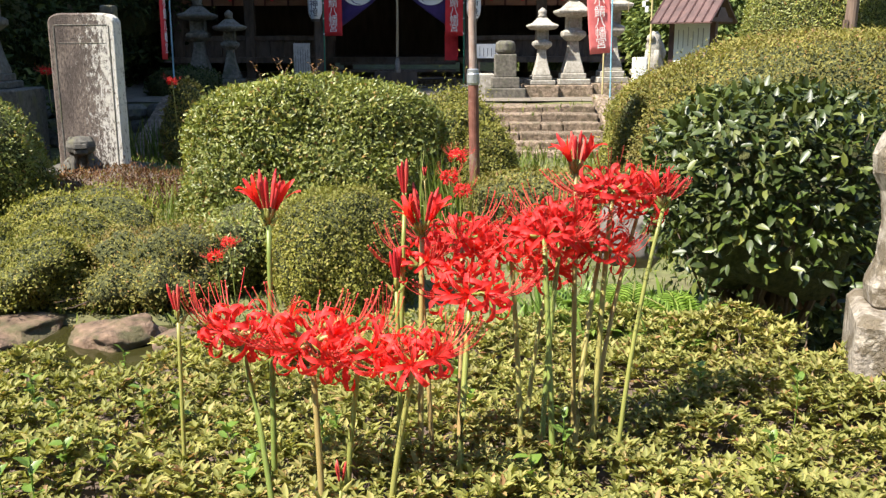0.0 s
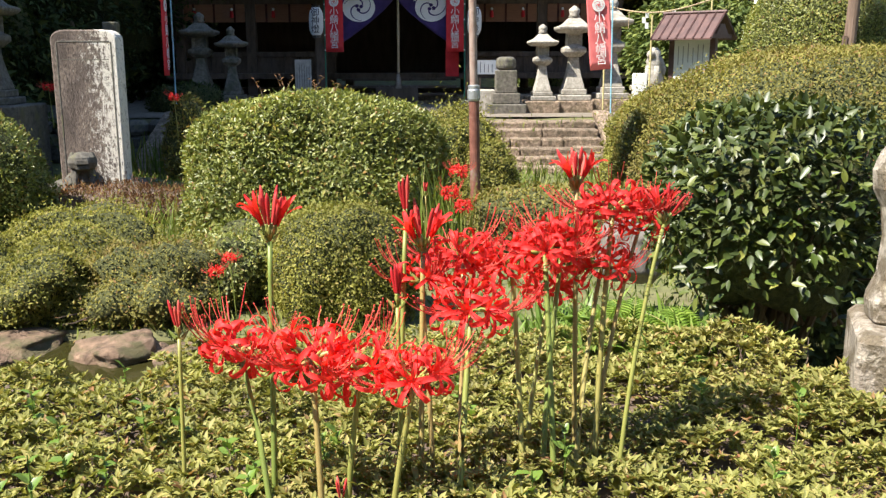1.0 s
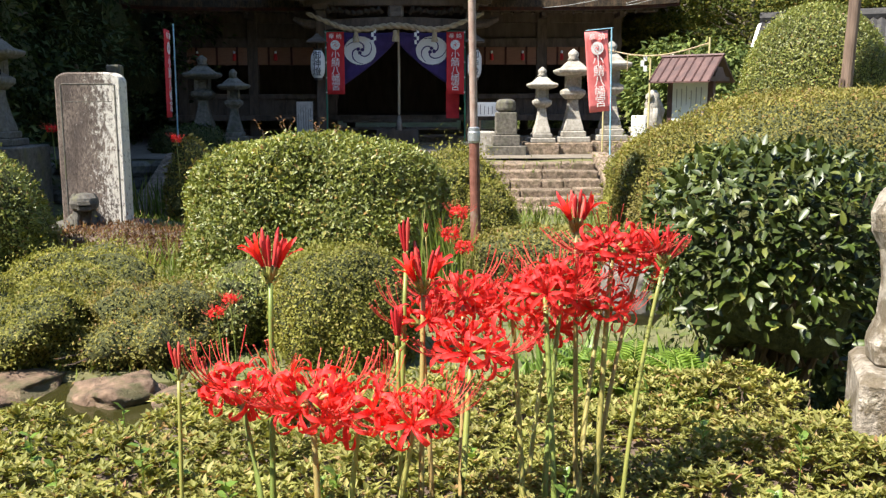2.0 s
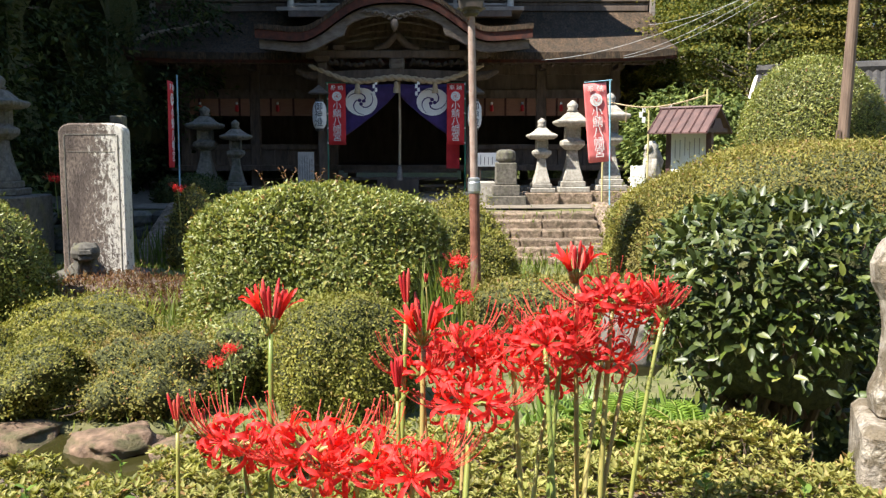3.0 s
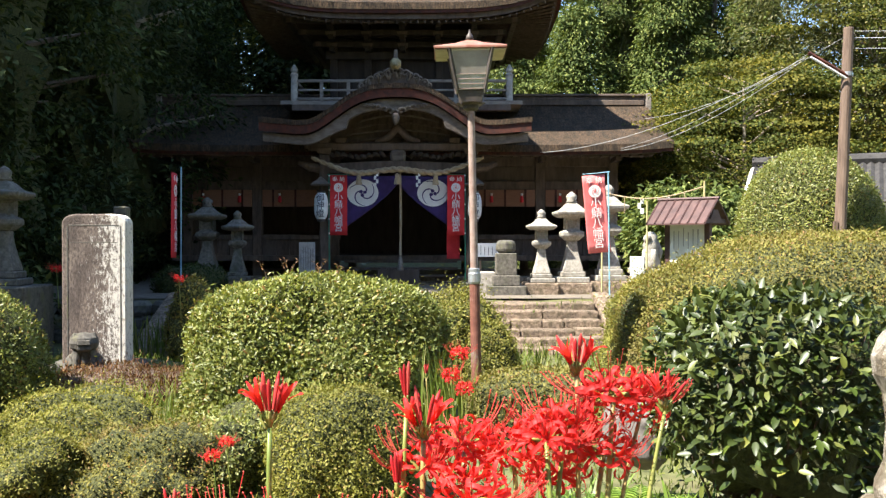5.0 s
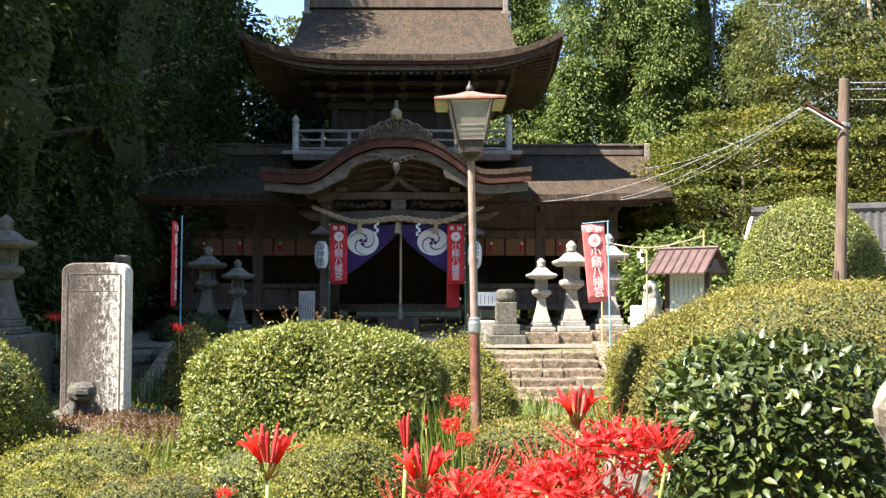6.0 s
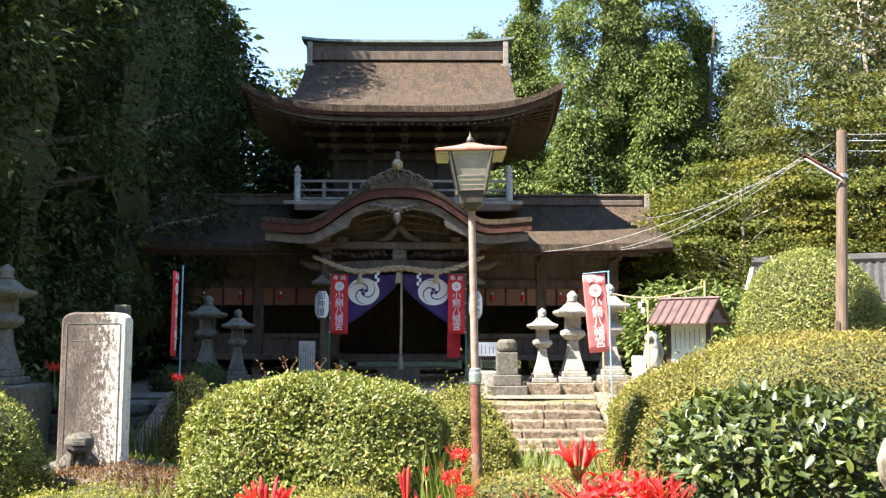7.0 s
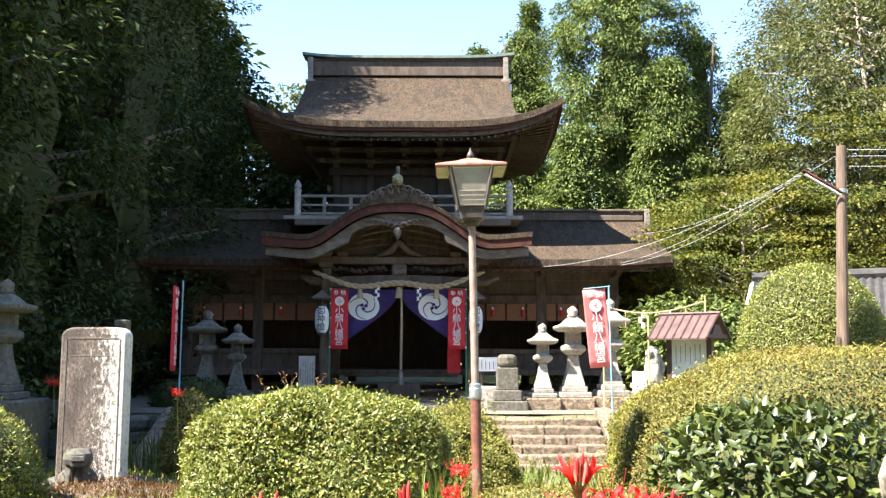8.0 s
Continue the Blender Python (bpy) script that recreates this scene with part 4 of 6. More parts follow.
    for k in range(15):
        a = -1 + k / 7
        x, r = CX + 0.74 * a, 0.10 * (1.15 - 0.55 * abs(a))
        z = kz(x) + 0.06 + 0.20 * (1 - abs(a)) ** 0.8
        y = 20.0 + rng.uniform(-0.03, 0.03)
        w = 1 if k % 2 else -1
        scroll = [(x + w * r * (1 - 0.11 * i) * math.cos(0.75 * i), y, z + r * (1 - 0.11 * i) * math.sin(0.75 * i)) for i in range(9)]
        P("ridge_carving", Shape().tube([(x + w * r * 0.6, y, z - 0.14)] + scroll, [0.03] + [0.030 - 0.0022 * i for i in range(9)], 6), M_wood_mid, "pierced scrolled ridge carving", smooth=True)
    P("ridge_mound", Shape().slab(24, 1, lambda u, v: (CX - 0.8 + 1.6 * u, 20.02 + 0.16 * v, kz(CX - 0.8 + 1.6 * u) + 0.02 + 0.22 * math.sin(math.pi * u)), lambda u, v: (CX - 0.8 + 1.6 * u, 20.02 + 0.16 * v, kz(CX - 0.8 + 1.6 * u) - 0.02)), M_wood)
    mask = Shape().lathe([(0.03, -0.08), (0.09, -0.05), (0.13, 0.0), (0.13, 0.05), (0.08, 0.08)], 8, m=pose(CX, 19.92, 5.60, 90, 22, 0))
    mask.lathe([(0.045, 0), (0.055, 0.05), (0.02, 0.10)], 8, x=CX, y=19.84, z=5.52)
    P("crest_mask", mask, M_gold, "tarnished gilt crest on the porch ridge", smooth=True)
    P("crest_post", Shape().tube([(CX, 20.02, 5.5), (CX, 20.02, 5.92)], [0.05, 0.04], 6), M_wood_mid)
    # cross pieces seen under the main eaves
    for x in (-6.36, -4.63, 2.42, 4.23):
        P("bracket_arm", Shape().box(x, 22.6, 3.70, 0.14, 0.9, 0.14), M_wood, bevel=0.01)
        P("bracket_block", Shape().box(x, 23.0, 3.88, 0.7, 0.18, 0.12), M_wood, bevel=0.01)
    P("eave_beam", Shape().box(-1.06, 22.25, 3.80, 12.2, 0.14, 0.14), M_wood, bevel=0.01)


hall()


def letters(body, size, material, parent, m, name="writing", label=""):
    cu = bpy.data.curves.new(name, "FONT")
    cu.body, cu.size, cu.align_x, cu.align_y = body, size, "CENTER", "CENTER"
    cu.extrude = 0.0015
    tmp = new(name, cu)
    me = bpy.data.meshes.new_from_object(tmp.evaluated_get(bpy.context.evaluated_depsgraph_get()))
    bpy.data.objects.remove(tmp)
    me.materials.clear()
    me.materials.append(material)
    ob = part(name, me, material, parent, label, at=m)
    return ob


def tomoe(r, y=0.0):
    """One swirling comma of three, in the x-z plane."""
    s = Shape()
    for k in range(1):
        a0 = radians(120 * k + 20)
        n, pts = 14, []
        for i in range(n + 1):
            u = i / n
            a = a0 + 2.5 * u
            rad = r * (0.16 + 0.78 * u ** 0.8)
            w = r * 0.055 * (1.3 - u)
            pts.append(((rad - w) * math.cos(a), (rad - w) * math.sin(a), (min(rad + w, r * 0.97)) * math.cos(a), (min(rad + w, r * 0.97)) * math.sin(a)))
        s.add([(p[0], y, p[1]) for p in pts] + [(p[2], y, p[3]) for p in pts] + [(p[0], y - 0.003, p[1]) for p in pts] + [(p[2], y - 0.003, p[3]) for p in pts],
              [f for i in range(n) for f in ((i, i + 1, n + 2 + i, n + 1 + i), (2 * n + 2 + i, 3 * n + 3 + i, 3 * n + 4 + i, 2 * n + 3 + i))])
        hd = r * 0.13
        s.lathe([(hd, -0.003), (hd, 0.0)], 14, m=pose(r * 0.16 * math.cos(a0), y, r * 0.16 * math.sin(a0), 90, 0, 0))
    return s


def disc(r, thick=0.003, n=28):
    return Shape().lathe([(r, -thick), (r, 0)], n, m=pose(0, 0, 0, 90, 0, 0))


def cloth(w, h, folds, depth, seed=0):
    rng = random.Random(seed)
    ph = rng.uniform(0, 6)
    f = lambda u, v, t: ((u - 0.5) * w, depth * math.sin(folds * u * 6.28 + ph) * (0.3 + v) * 0.5 - t, -h * v)
    return Shape().slab(14, 10, lambda u, v: f(u, v, 0), lambda u, v: f(u, v, -0.004))


def banner(x, y, z, w, h, lean=0.0, material=None, pole=None, label="", turn=0.0, first="奉納", body="小鯖八幡宮", size=0.20):
    t = thing("banner", label, "banner", "red banners", at=pose(x, y, z, 0, lean, turn))
    part("cloth", cloth(w, h, 1.0, 0.02, int(x * 10)), material or M_red, t, smooth=True)
    for k, c in enumerate(first):
        letters(c, size * 0.62, M_white, t, pose((k - 0.5) * w * 0.42, -0.022, -0.075 * h, 90, 0, 0))
    part("crest", disc(w * 0.27), M_white, t, "white round crest", at=pose(0, -0.022, -0.21 * h))
    for k in range(3):
        part("crest_swirl", tomoe(w * 0.22), material or M_red, t, at=pose(0, -0.027, -0.21 * h, 0, 120 * k, 0))
    n = len(body)
    for k, c in enumerate(body):
        letters(c, size, M_white, t, pose(0, -0.024, -h * (0.37 + 0.128 * k), 90, 0, 0))
    if pole:
        pr, pm, below, above, px = pole
        part("pole", Shape().tube([(px, 0.01, above), (px, 0.01, -below)], pr, 8), pm, t, "thin upright banner pole")
        part("cross_bar", Shape().tube([(px - 0.04, 0.01, 0.01), (-px + 0.02, 0.01, 0.01)], pr * 0.7, 6), pm, t)
        for k in range(5):
            part("tie_loop", Shape().box(px * 0.97, 0, -h * (0.02 + 0.24 * k), 0.03, 0.015, 0.03), M_white, t)
    return t


banner(-2.365, 20.80, 3.26, 0.39, 1.36, pole=(0.014, M_green_pole, 2.55, 0.03, -0.215), label="bright red cloth banner with white lettering on a green pole")
banner(0.285, 20.80, 3.26, 0.39, 1.36, pole=(0.014, M_green_pole, 2.55, 0.03, 0.215), label="bright red cloth banner with white lettering on a green pole")
banner(2.77, 17.0, 2.99, 0.43, 1.44, lean=-5, material=M_red_fade, turn=6, label="sun-faded red cloth banner billowing beside stone lanterns", size=0.21)
solo("banner_pole", Shape().tube([(3.05, 17.0, 3.06), (3.08, 17.0, 0.7)], 0.014, 8).tube([(2.58, 17.0, 3.0), (3.08, 17.0, 3.05)], 0.009, 6), M_blue, "thin pale blue banner pole with a cross bar", "pole")
banner(-4.76, 16.3, 2.98, 0.40, 1.50, lean=1.0, turn=93, label="shaded red cloth banner seen almost edge-on", material=M_red)
solo("banner_pole", Shape().tube([(-4.70, 16.5, 3.10), (-4.71, 16.5, 0.7)], 0.014, 8), M_blue, "thin pale blue banner pole at the stair head", "pole")
tagged(part("red_strip", cloth(0.30, 0.62, 1, 0.02), M_red, None, at=pose(0.23, 21.2, 1.98)), "plain red cloth strip below the porch banner", "banner")


def paper_lantern(x):
    t = thing("paper_lantern", "white oval paper lantern with dark lettering under a small roof", "lantern", "porch paper lanterns", at=pose(x, 20.72, 2.24))
    s = Shape().lathe([(0.09, 0.0)] + [(0.155 * (1 - (abs(k - 8) / 8) ** 4 * 0.38) + 0.004 * (k % 2), 0.03 + 0.035 * k) for k in range(17)] + [(0.09, 0.62)], 18)
    part("paper_body", s, M_paper, t, smooth=True)
    for z in (-0.03, 0.61):
        part("rim", Shape().lathe([(0.095, z), (0.095, z + 0.05)], 16), M_frame, t)
    part("small_roof", Shape().lathe([(0.30, 0.78), (0.31, 0.80), (0.16, 0.88), (0.02, 0.98)], 4, turn=math.pi / 4), M_wood_mid, t, "small silvered wooden roof")
    part("hanger", Shape().tube([(0, 0, 0.64), (0, 0, 0.85)], 0.012, 6), M_frame, t)
    for k, c in enumerate("御神燈"):
        letters(c, 0.19, M_navy, t, pose(0, -0.166, 0.49 - 0.175 * k, 90, 0, 0))


paper_lantern(-2.75)
paper_lantern(0.71)


def curtain(side):
    """One half of the purple curtain, drawn up towards the middle."""
    t = thing("curtain", "purple cloth porch curtain drawn up, with a white swirl crest", "curtain", "porch curtain", at=pose(CX, 20.96, 3.26))
    def f(u, v, d):
        x = side * (0.02 + 1.22 * u)
        drop = 0.20 + 1.0 * u ** 0.85
        return (x, 0.03 * math.sin(10 * u + 6 * v) * v - d, -drop * v - 0.02 * math.sin(3.14 * u))
    part("drape", Shape().slab(28, 14, lambda u, v: f(u, v, 0), lambda u, v: f(u, v, -0.005)), M_purple, t, smooth=True)
    part("crest", disc(0.36), M_white, t, "large white round crest", at=pose(side * 0.80, -0.045, -0.40) @ Matrix.Diagonal((1, 1, 0.86, 1)))
    for k in range(3):
        part("crest_swirl", tomoe(0.345), M_purple, t, at=pose(side * 0.80, -0.052, -0.40) @ Matrix.Diagonal((1, 1, 0.86, 1)) @ pose(0, 0, 0, 0, 120 * k + (0 if side < 0 else 40), 0))


curtain(-1)
curtain(1)


def shimenawa():
    t = thing("straw_rope", "thick twisted straw rope with tassels and zigzag papers", "rope", at=pose(0, 20.62, 0))
    N = 120
    for strand in range(2):
        pts = []
        for i in range(N + 1):
            u = i / N
            x = -2.95 + 3.85 * u
            z = 3.58 - 0.27 * (math.sin(math.pi * u) ** 0.7) + 0.065 * math.cos(6.28 * u * 2)
            a = u * 70 + math.pi * strand
            pts.append((x, 0.028 * math.cos(a), z + 0.028 * math.sin(a)))
        part("strand", Shape().tube(pts, [0.036 * (0.7 + 0.6 * math.sin(math.pi * i / N)) for i in range(N + 1)], 8), M_rope, t, smooth=True)
    for x, z in ((CX - 0.86, 3.25), (CX + 0.0, 3.26), (CX + 0.86, 3.25)):
        part("tassel", Shape().lathe([(0.02, 0.03), (0.045, 0), (0.05, -0.05), (0.075, -0.22)], 10, x=x, z=z), M_rope, t, "hanging straw tassel")
    for sx in (-0.47, 0.47):
        s = Shape()
        for k in range(4):
            s.box(CX + sx + 0.024 * (-1) ** k, -0.03 + 0.002 * k, 3.30 - 0.08 * (k + 1), 0.055, 0.004, 0.09)
        part("paper_zigzag", s, M_paper, t, "white zigzag paper")


shimenawa()


def bell_cord():
    t = thing("bell_cord", "long hanging bell rope with a pale wooden grip", "rope", at=pose(-0.97, 20.8, 0))
    part("cord", Shape().tube([(0, 0, 3.3), (0.01, 0, 2.4), (0, 0, 1.45)], [0.022, 0.028, 0.03], 8), M_rope, t)
    part("grip", Shape().lathe([(0.035, 1.42), (0.055, 1.30), (0.075, 1.12), (0.06, 1.10)], 10), M_wood_grey, t, smooth=True)


bell_cord()


def offering_box():
    t = thing("offering_box", "low dark wooden slatted offering box", "box", at=pose(CX, 21.35, 0.78))
    part("body", Shape().box(0, 0, 0, 0.95, 0.42, 0.34), M_board, t, bevel=0.01)
    for k in range(8):
        part("slat", Shape().box(-0.42 + 0.12 * k, 0, 0.345, 0.04, 0.40, 0.03), M_wood, t)


offering_box()
solo("bottle", Shape().lathe([(0.035, 0), (0.035, 0.10), (0.012, 0.14), (0.012, 0.17)], 10), M_white, "small white offering bottle on the step", "bottle", at=pose(-0.60, 21.4, 0.78))


def small_bells():
    for x in (-5.05, -4.05, -5.95, 1.2, 1.95, 2.9, 3.6):
        t = thing("red_tassel", "small red hanging tassel with white knot", "ornament", "red tassels", at=pose(x, 22.80, 2.72))
        part("knot", Shape().lathe([(0.02, 0.16), (0.03, 0.20), (0.02, 0.23)], 8), M_white, t)
        part("tassel", Shape().lathe([(0.02, 0.17), (0.04, 0.13), (0.045, 0.02), (0.03, 0)], 8), M_red, t)


small_bells()


# ---- things round the hall ----
def notice_board(x, y, z, w, h, label, stand=True, face=M_paper):
    t = thing("notice_board", label, "board", at=pose(x, y, z))
    part("board", Shape().box(0, 0, 0, w, 0.03, h), face, t, bevel=0.004)
    rng = random.Random(int(w * 100))
    for k in range(6):
        part("text_line", Shape().box(-w * 0.38 + w * 0.15 * k, -0.017, h * 0.15, w * 0.02, 0.003, h * rng.uniform(0.4, 0.7)), M_navy, t)
    if stand:
        for sx in (-1, 1):
            part("leg", Shape().box(sx * w * 0.4, 0.03, -0.55, 0.04, 0.04, 0.6), M_wood, t)


notice_board(1.04, 20.2, 1.42, 0.56, 0.30, "white framed notice board before the hall")
notice_board(-3.05, 20.6, 1.02, 0.36, 0.72, "pale grey poster board with dark print on a stand", face=M_wood_pale)
solo("pedestal", Shape().box(0, 0, 0, 0.74, 0.6, 0.22).box(0, 0, 0.22, 0.52, 0.45, 0.20).box(0, 0, 0.42, 0.40, 0.36, 0.42), M_shade_stone, "stepped granite pedestal with a dark stone", "pedestal", bevel=0.015, at=pose(1.20, 17.6, 0.70))
solo("stone_block", Shape().lathe([(0.15, 0), (0.20, 0.06), (0.19, 0.2), (0.12, 0.25)], 8), M_dark_stone, "dark rounded stone on the pedestal", "stone", bevel=0.02, at=pose(1.20, 17.6, 1.54))
solo("stone_bench", Shape().box(0, 0, 0, 0.5, 0.5, 0.45), M_stone, "pale cut stone block beside the steps", "stone", bevel=0.02, at=pose(0.80, 18.6, 0.70))


def guardian(x, y, z):
    t = solo("pedestal", Shape().box(0, 0, 0, 0.62, 0.62, 0.5).box(0, 0, 0.5, 0.7, 0.7, 0.10), M_stone, "granite pedestal of the guardian statue", "pedestal", bevel=0.015, at=pose(x, y, z))
    s = Shape().lathe([(0.17, 0), (0.19, 0.06), (0.14, 0.2), (0.13, 0.34), (0.15, 0.42), (0.11, 0.5), (0.12, 0.58), (0.05, 0.66)], 9)
    s.tube([(0.05, 0.12, 0.05), (0.12, 0.14, 0.3), (0.08, 0.12, 0.5)], [0.07, 0.06, 0.02], 7)
    s.tube([(-0.09, -0.12, 0.0), (-0.08, -0.08, 0.34)], [0.06, 0.05], 7).tube([(0.09, -0.12, 0.0), (0.07, -0.08, 0.34)], [0.06, 0.05], 7)
    s.lathe([(0.03, -0.08), (0.08, -0.02), (0.06, 0.05)], 8, x=-0.03, y=-0.12, z=0.54)
    solo("statue", s, M_stone, "seated stone guardian statue on a pedestal", "statue", smooth=True, at=pose(x, y, z + 0.6, 0, 0, -30))


guardian(3.75, 16.6, 0.68)
solo("stone_post", Shape().box(0, 0, 0, 0.22, 0.2, 0.5), M_plaster, "pale square marker block at the fence", "post", bevel=0.01, at=pose(3.42, 16.2, 1.0))


def sign_house():
    t = thing("roofed_notice_board", "small maroon sheet-roofed notice board with white panel", "notice board", at=pose(3.46, 13.0, 0.3, 0, 0, -44))
    for x in (-0.31, 0.31):
        part("post", Shape().box(x, 0, 0, 0.08, 0.08, 1.82), M_sheet, t, bevel=0.006)
    part("panel", Shape().box(0, -0.02, 1.16, 0.54, 0.03, 0.56), M_paper, t, bevel=0.004)
    for k in range(6):
        part("text_bar", Shape().box(-0.2 + 0.075 * k, -0.037, 1.36 + 0.02 * (k % 3), 0.014, 0.004, 0.26 - 0.02 * (k % 2)), M_cable, t)
    for sy in (-1, 1):
        f = lambda u, v, d: (-0.46 + 0.92 * u, sy * 0.36 * (1 - v), 1.72 + 0.34 * v - d)
        part("roof_slope", Shape().slab(1, 1, lambda u, v: f(u, v, 0), lambda u, v: f(u, v, 0.02)), M_sheet, t)
        for k in range(8):
            x = -0.45 + 0.90 * k / 7
            part("batten", Shape().tube([(x, sy * 0.365, 1.725), (x, 0, 2.07)], 0.013, 4), M_sheet, t)
    part("ridge", Shape().tube([(-0.48, 0, 2.07), (0.48, 0, 2.07)], 0.025, 6), M_sheet, t)
    part("gable_board", Shape().box(0.42, 0, 1.72, 0.02, 0.56, 0.06).box(-0.42, 0, 1.72, 0.02, 0.56, 0.06).box(0.42, 0, 1.78, 0.02, 0.3, 0.13, top=0.4), M_sheet, t)


sign_house()


def rope_fence():
    posts = ((3.0, 17.4, 2.75), (3.45, 15.6, 2.45), (4.25, 15.0, 2.75))
    for x, y, z in posts:
        solo("bamboo_pole", Shape().tube([(x, y, 0.3), (x + 0.01, y, z)], 0.016, 8), M_bamboo, "slim upright bamboo pole", "pole", "bamboo poles")
    t = thing("straw_line", "thin straw line with zigzag papers between poles", "rope", at=pose(0, 0, 0))
    def sag(a, b, d):
        return [tuple(Vector(a).lerp(Vector(b), k / 12) - Vector((0, 0, d * math.sin(math.pi * k / 12)))) for k in range(13)]
    line = sag((3.0, 17.4, 2.70), (4.25, 15.0, 2.66), 0.16)
    part("line", Shape().tube(line, 0.013, 6), M_rope, t)
    for k in (3, 5, 8, 10):
        x, y, z = line[k]
        if k in (3, 10):
            part("straw_end", Shape().tube([(x, y, z), (x, y, z - 0.3)], 0.008, 5), M_rope, t)
        else:
            s = Shape()
            for j in range(3):
                s.box(x + 0.025 * (-1) ** j, y, z - 0.09 * (j + 1), 0.06, 0.004, 0.10)
            part("paper_zigzag", s, M_paper, t)


rope_fence()


def utility_pole():
    t = thing("utility_pole", "weathered brown wooden pole with an angled arm", "pole", at=pose(5.98, 14.0, 0.3, 0, 2.2, 0))
    part("shaft", Shape().lathe([(0.095, 0), (0.085, 2.5), (0.075, 4.70), (0.07, 4.72)], 14), M_log, t)
    part("arm", Shape().tube([(-0.02, -0.06, 3.98), (-0.62, -0.06, 4.30)], 0.032, 4), M_wood_red, t, "red-brown slanting arm")
    part("arm_light", Shape().tube([(-0.05, -0.1, 3.93), (-0.60, -0.1, 4.23)], 0.018, 6), M_white, t, "white tube under the arm")
    part("band", Shape().lathe([(0.09, 3.98), (0.09, 4.04)], 14), M_steel, t, "steel band")
    part("stub", Shape().box(-0.1, -0.06, 1.55, 0.06, 0.05, 0.22), M_log, t)


utility_pole()


def wire(a, b, sag, r=0.006):
    pts = [tuple(Vector(a).lerp(Vector(b), k / 24) - Vector((0, 0, sag * 4 * (k / 24) * (1 - k / 24)))) for k in range(25)]
    solo("cable", Shape().tube(pts, r, 5), M_cable, "thin grey overhead cable", "cable", "overhead cables")


wire((2.22, 21.8, 3.86), (5.50, 14.0, 4.56), 0.32)
wire((4.15, 21.8, 3.90), (5.50, 14.0, 4.54), 0.26)
wire((4.15, 21.8, 3.94), (5.52, 14.0, 4.60), 0.20)
wire((5.0, 22.8, 4.8), (6.1, 14.0, 4.88), 0.25, 0.005)
for dz in (0.0, 0.10, -0.16):
    wire((6.16, 14.0, 4.86 + dz), (11.5, 12.0, 4.9 + dz), 0.12, 0.005)


def side_house():
    t = thing("house", "low white-plastered house with a dark tiled roof", "house", at=pose(10.02, 19.65, 0.75, 0, 0, -25))
    part("wall", Shape().box(0, 0, 0, 5.6, 4.0, 1.6), M_plaster, t)
    part("gable", Shape().add([(-2.8, -2.0, 1.6), (-2.8, 2.0, 1.6), (-2.8, 0, 2.6), (2.8, -2.0, 1.6), (2.8, 2.0, 1.6), (2.8, 0, 2.6)], [(0, 2, 1), (3, 4, 5), (0, 1, 4, 3), (1, 2, 5, 4), (2, 0, 3, 5)]), M_plaster, t)
    for sy in (-1, 1):
        f = lambda u, v, d: (-3.2 + 6.4 * u, sy * 2.6 * (1 - v), 1.45 + 1.30 * v - d + 0.03 * math.cos(u * 40 * 6.28))
        roof = part("roof", Shape().slab(160, 6, lambda u, v: f(u, v, 0), lambda u, v: f(u, v, 0.10)), M_tile, t, "dark wavy tile roof")
    part("ridge", Shape().tube([(-3.25, 0, 2.80), (3.25, 0, 2.80)], 0.13, 8), M_tile, t)
    part("fascia", Shape().tube([(-3.2, -2.6, 1.36), (-3.2, 0, 2.66), (-3.2, 2.6, 1.36)], 0.10, 4), M_white, t, "white edge board")
    w = part("window", Shape().box(-0.6, -2.02, 0.5, 1.4, 0.05, 0.9), M_frame, t)


side_house()


# ---- stones near the camera ----
def garden_stone(x, y, z, sx, sy, sz, seed, label, material=None):
    s = Shape()
    bm = bmesh.new()
    bmesh.ops.create_icosphere(bm, subdivisions=4, radius=1.0)
    for v in bm.verts:
        n = noise.fractal(v.co * 1.1 + Vector((seed * 7, 0, 0)), 1.0, 2.0, 4)
        q = Vector((math.copysign(abs(v.co.x) ** 0.75, v.co.x), math.copysign(abs(v.co.y) ** 0.75, v.co.y), math.copysign(abs(v.co.z) ** 0.7, v.co.z)))
        v.co = q * (1 + 0.30 * n)
    s.v = [tuple(v.co) for v in bm.verts]
    s.f = [tuple(v.index for v in f.verts) for f in bm.faces]
    bm.free()
    ob = solo("rock", s, material or M_rock, label, "rock", "pond edge rocks", smooth=True, at=pose(x, y, z, 0, 0, seed * 40) @ Matrix.Diagonal((sx, sy, sz, 1)))
    return ob


for k, (x, y, sx, sz) in enumerate(((-1.84, 5.12, 0.25, 0.14), (-2.52, 5.2, 0.28, 0.11), (-1.40, 5.0, 0.18, 0.14), (-3.15, 5.25, 0.30, 0.13), (-1.15, 4.2, 0.2, 0.2), (-3.8, 5.2, 0.30, 0.14))):
    garden_stone(x, y, 0.10, sx, 0.22, sz * 0.8, k + 1, "brown rounded pond edge rock")
garden_stone(1.16, 5.6, 0.60, 0.20, 0.2, 0.19, 11, "smooth grey boulder behind the flowers", surface("boulder", (0.09, 0.078, 0.066), (0.17, 0.15, 0.13), 9, 0.9, 0.5))


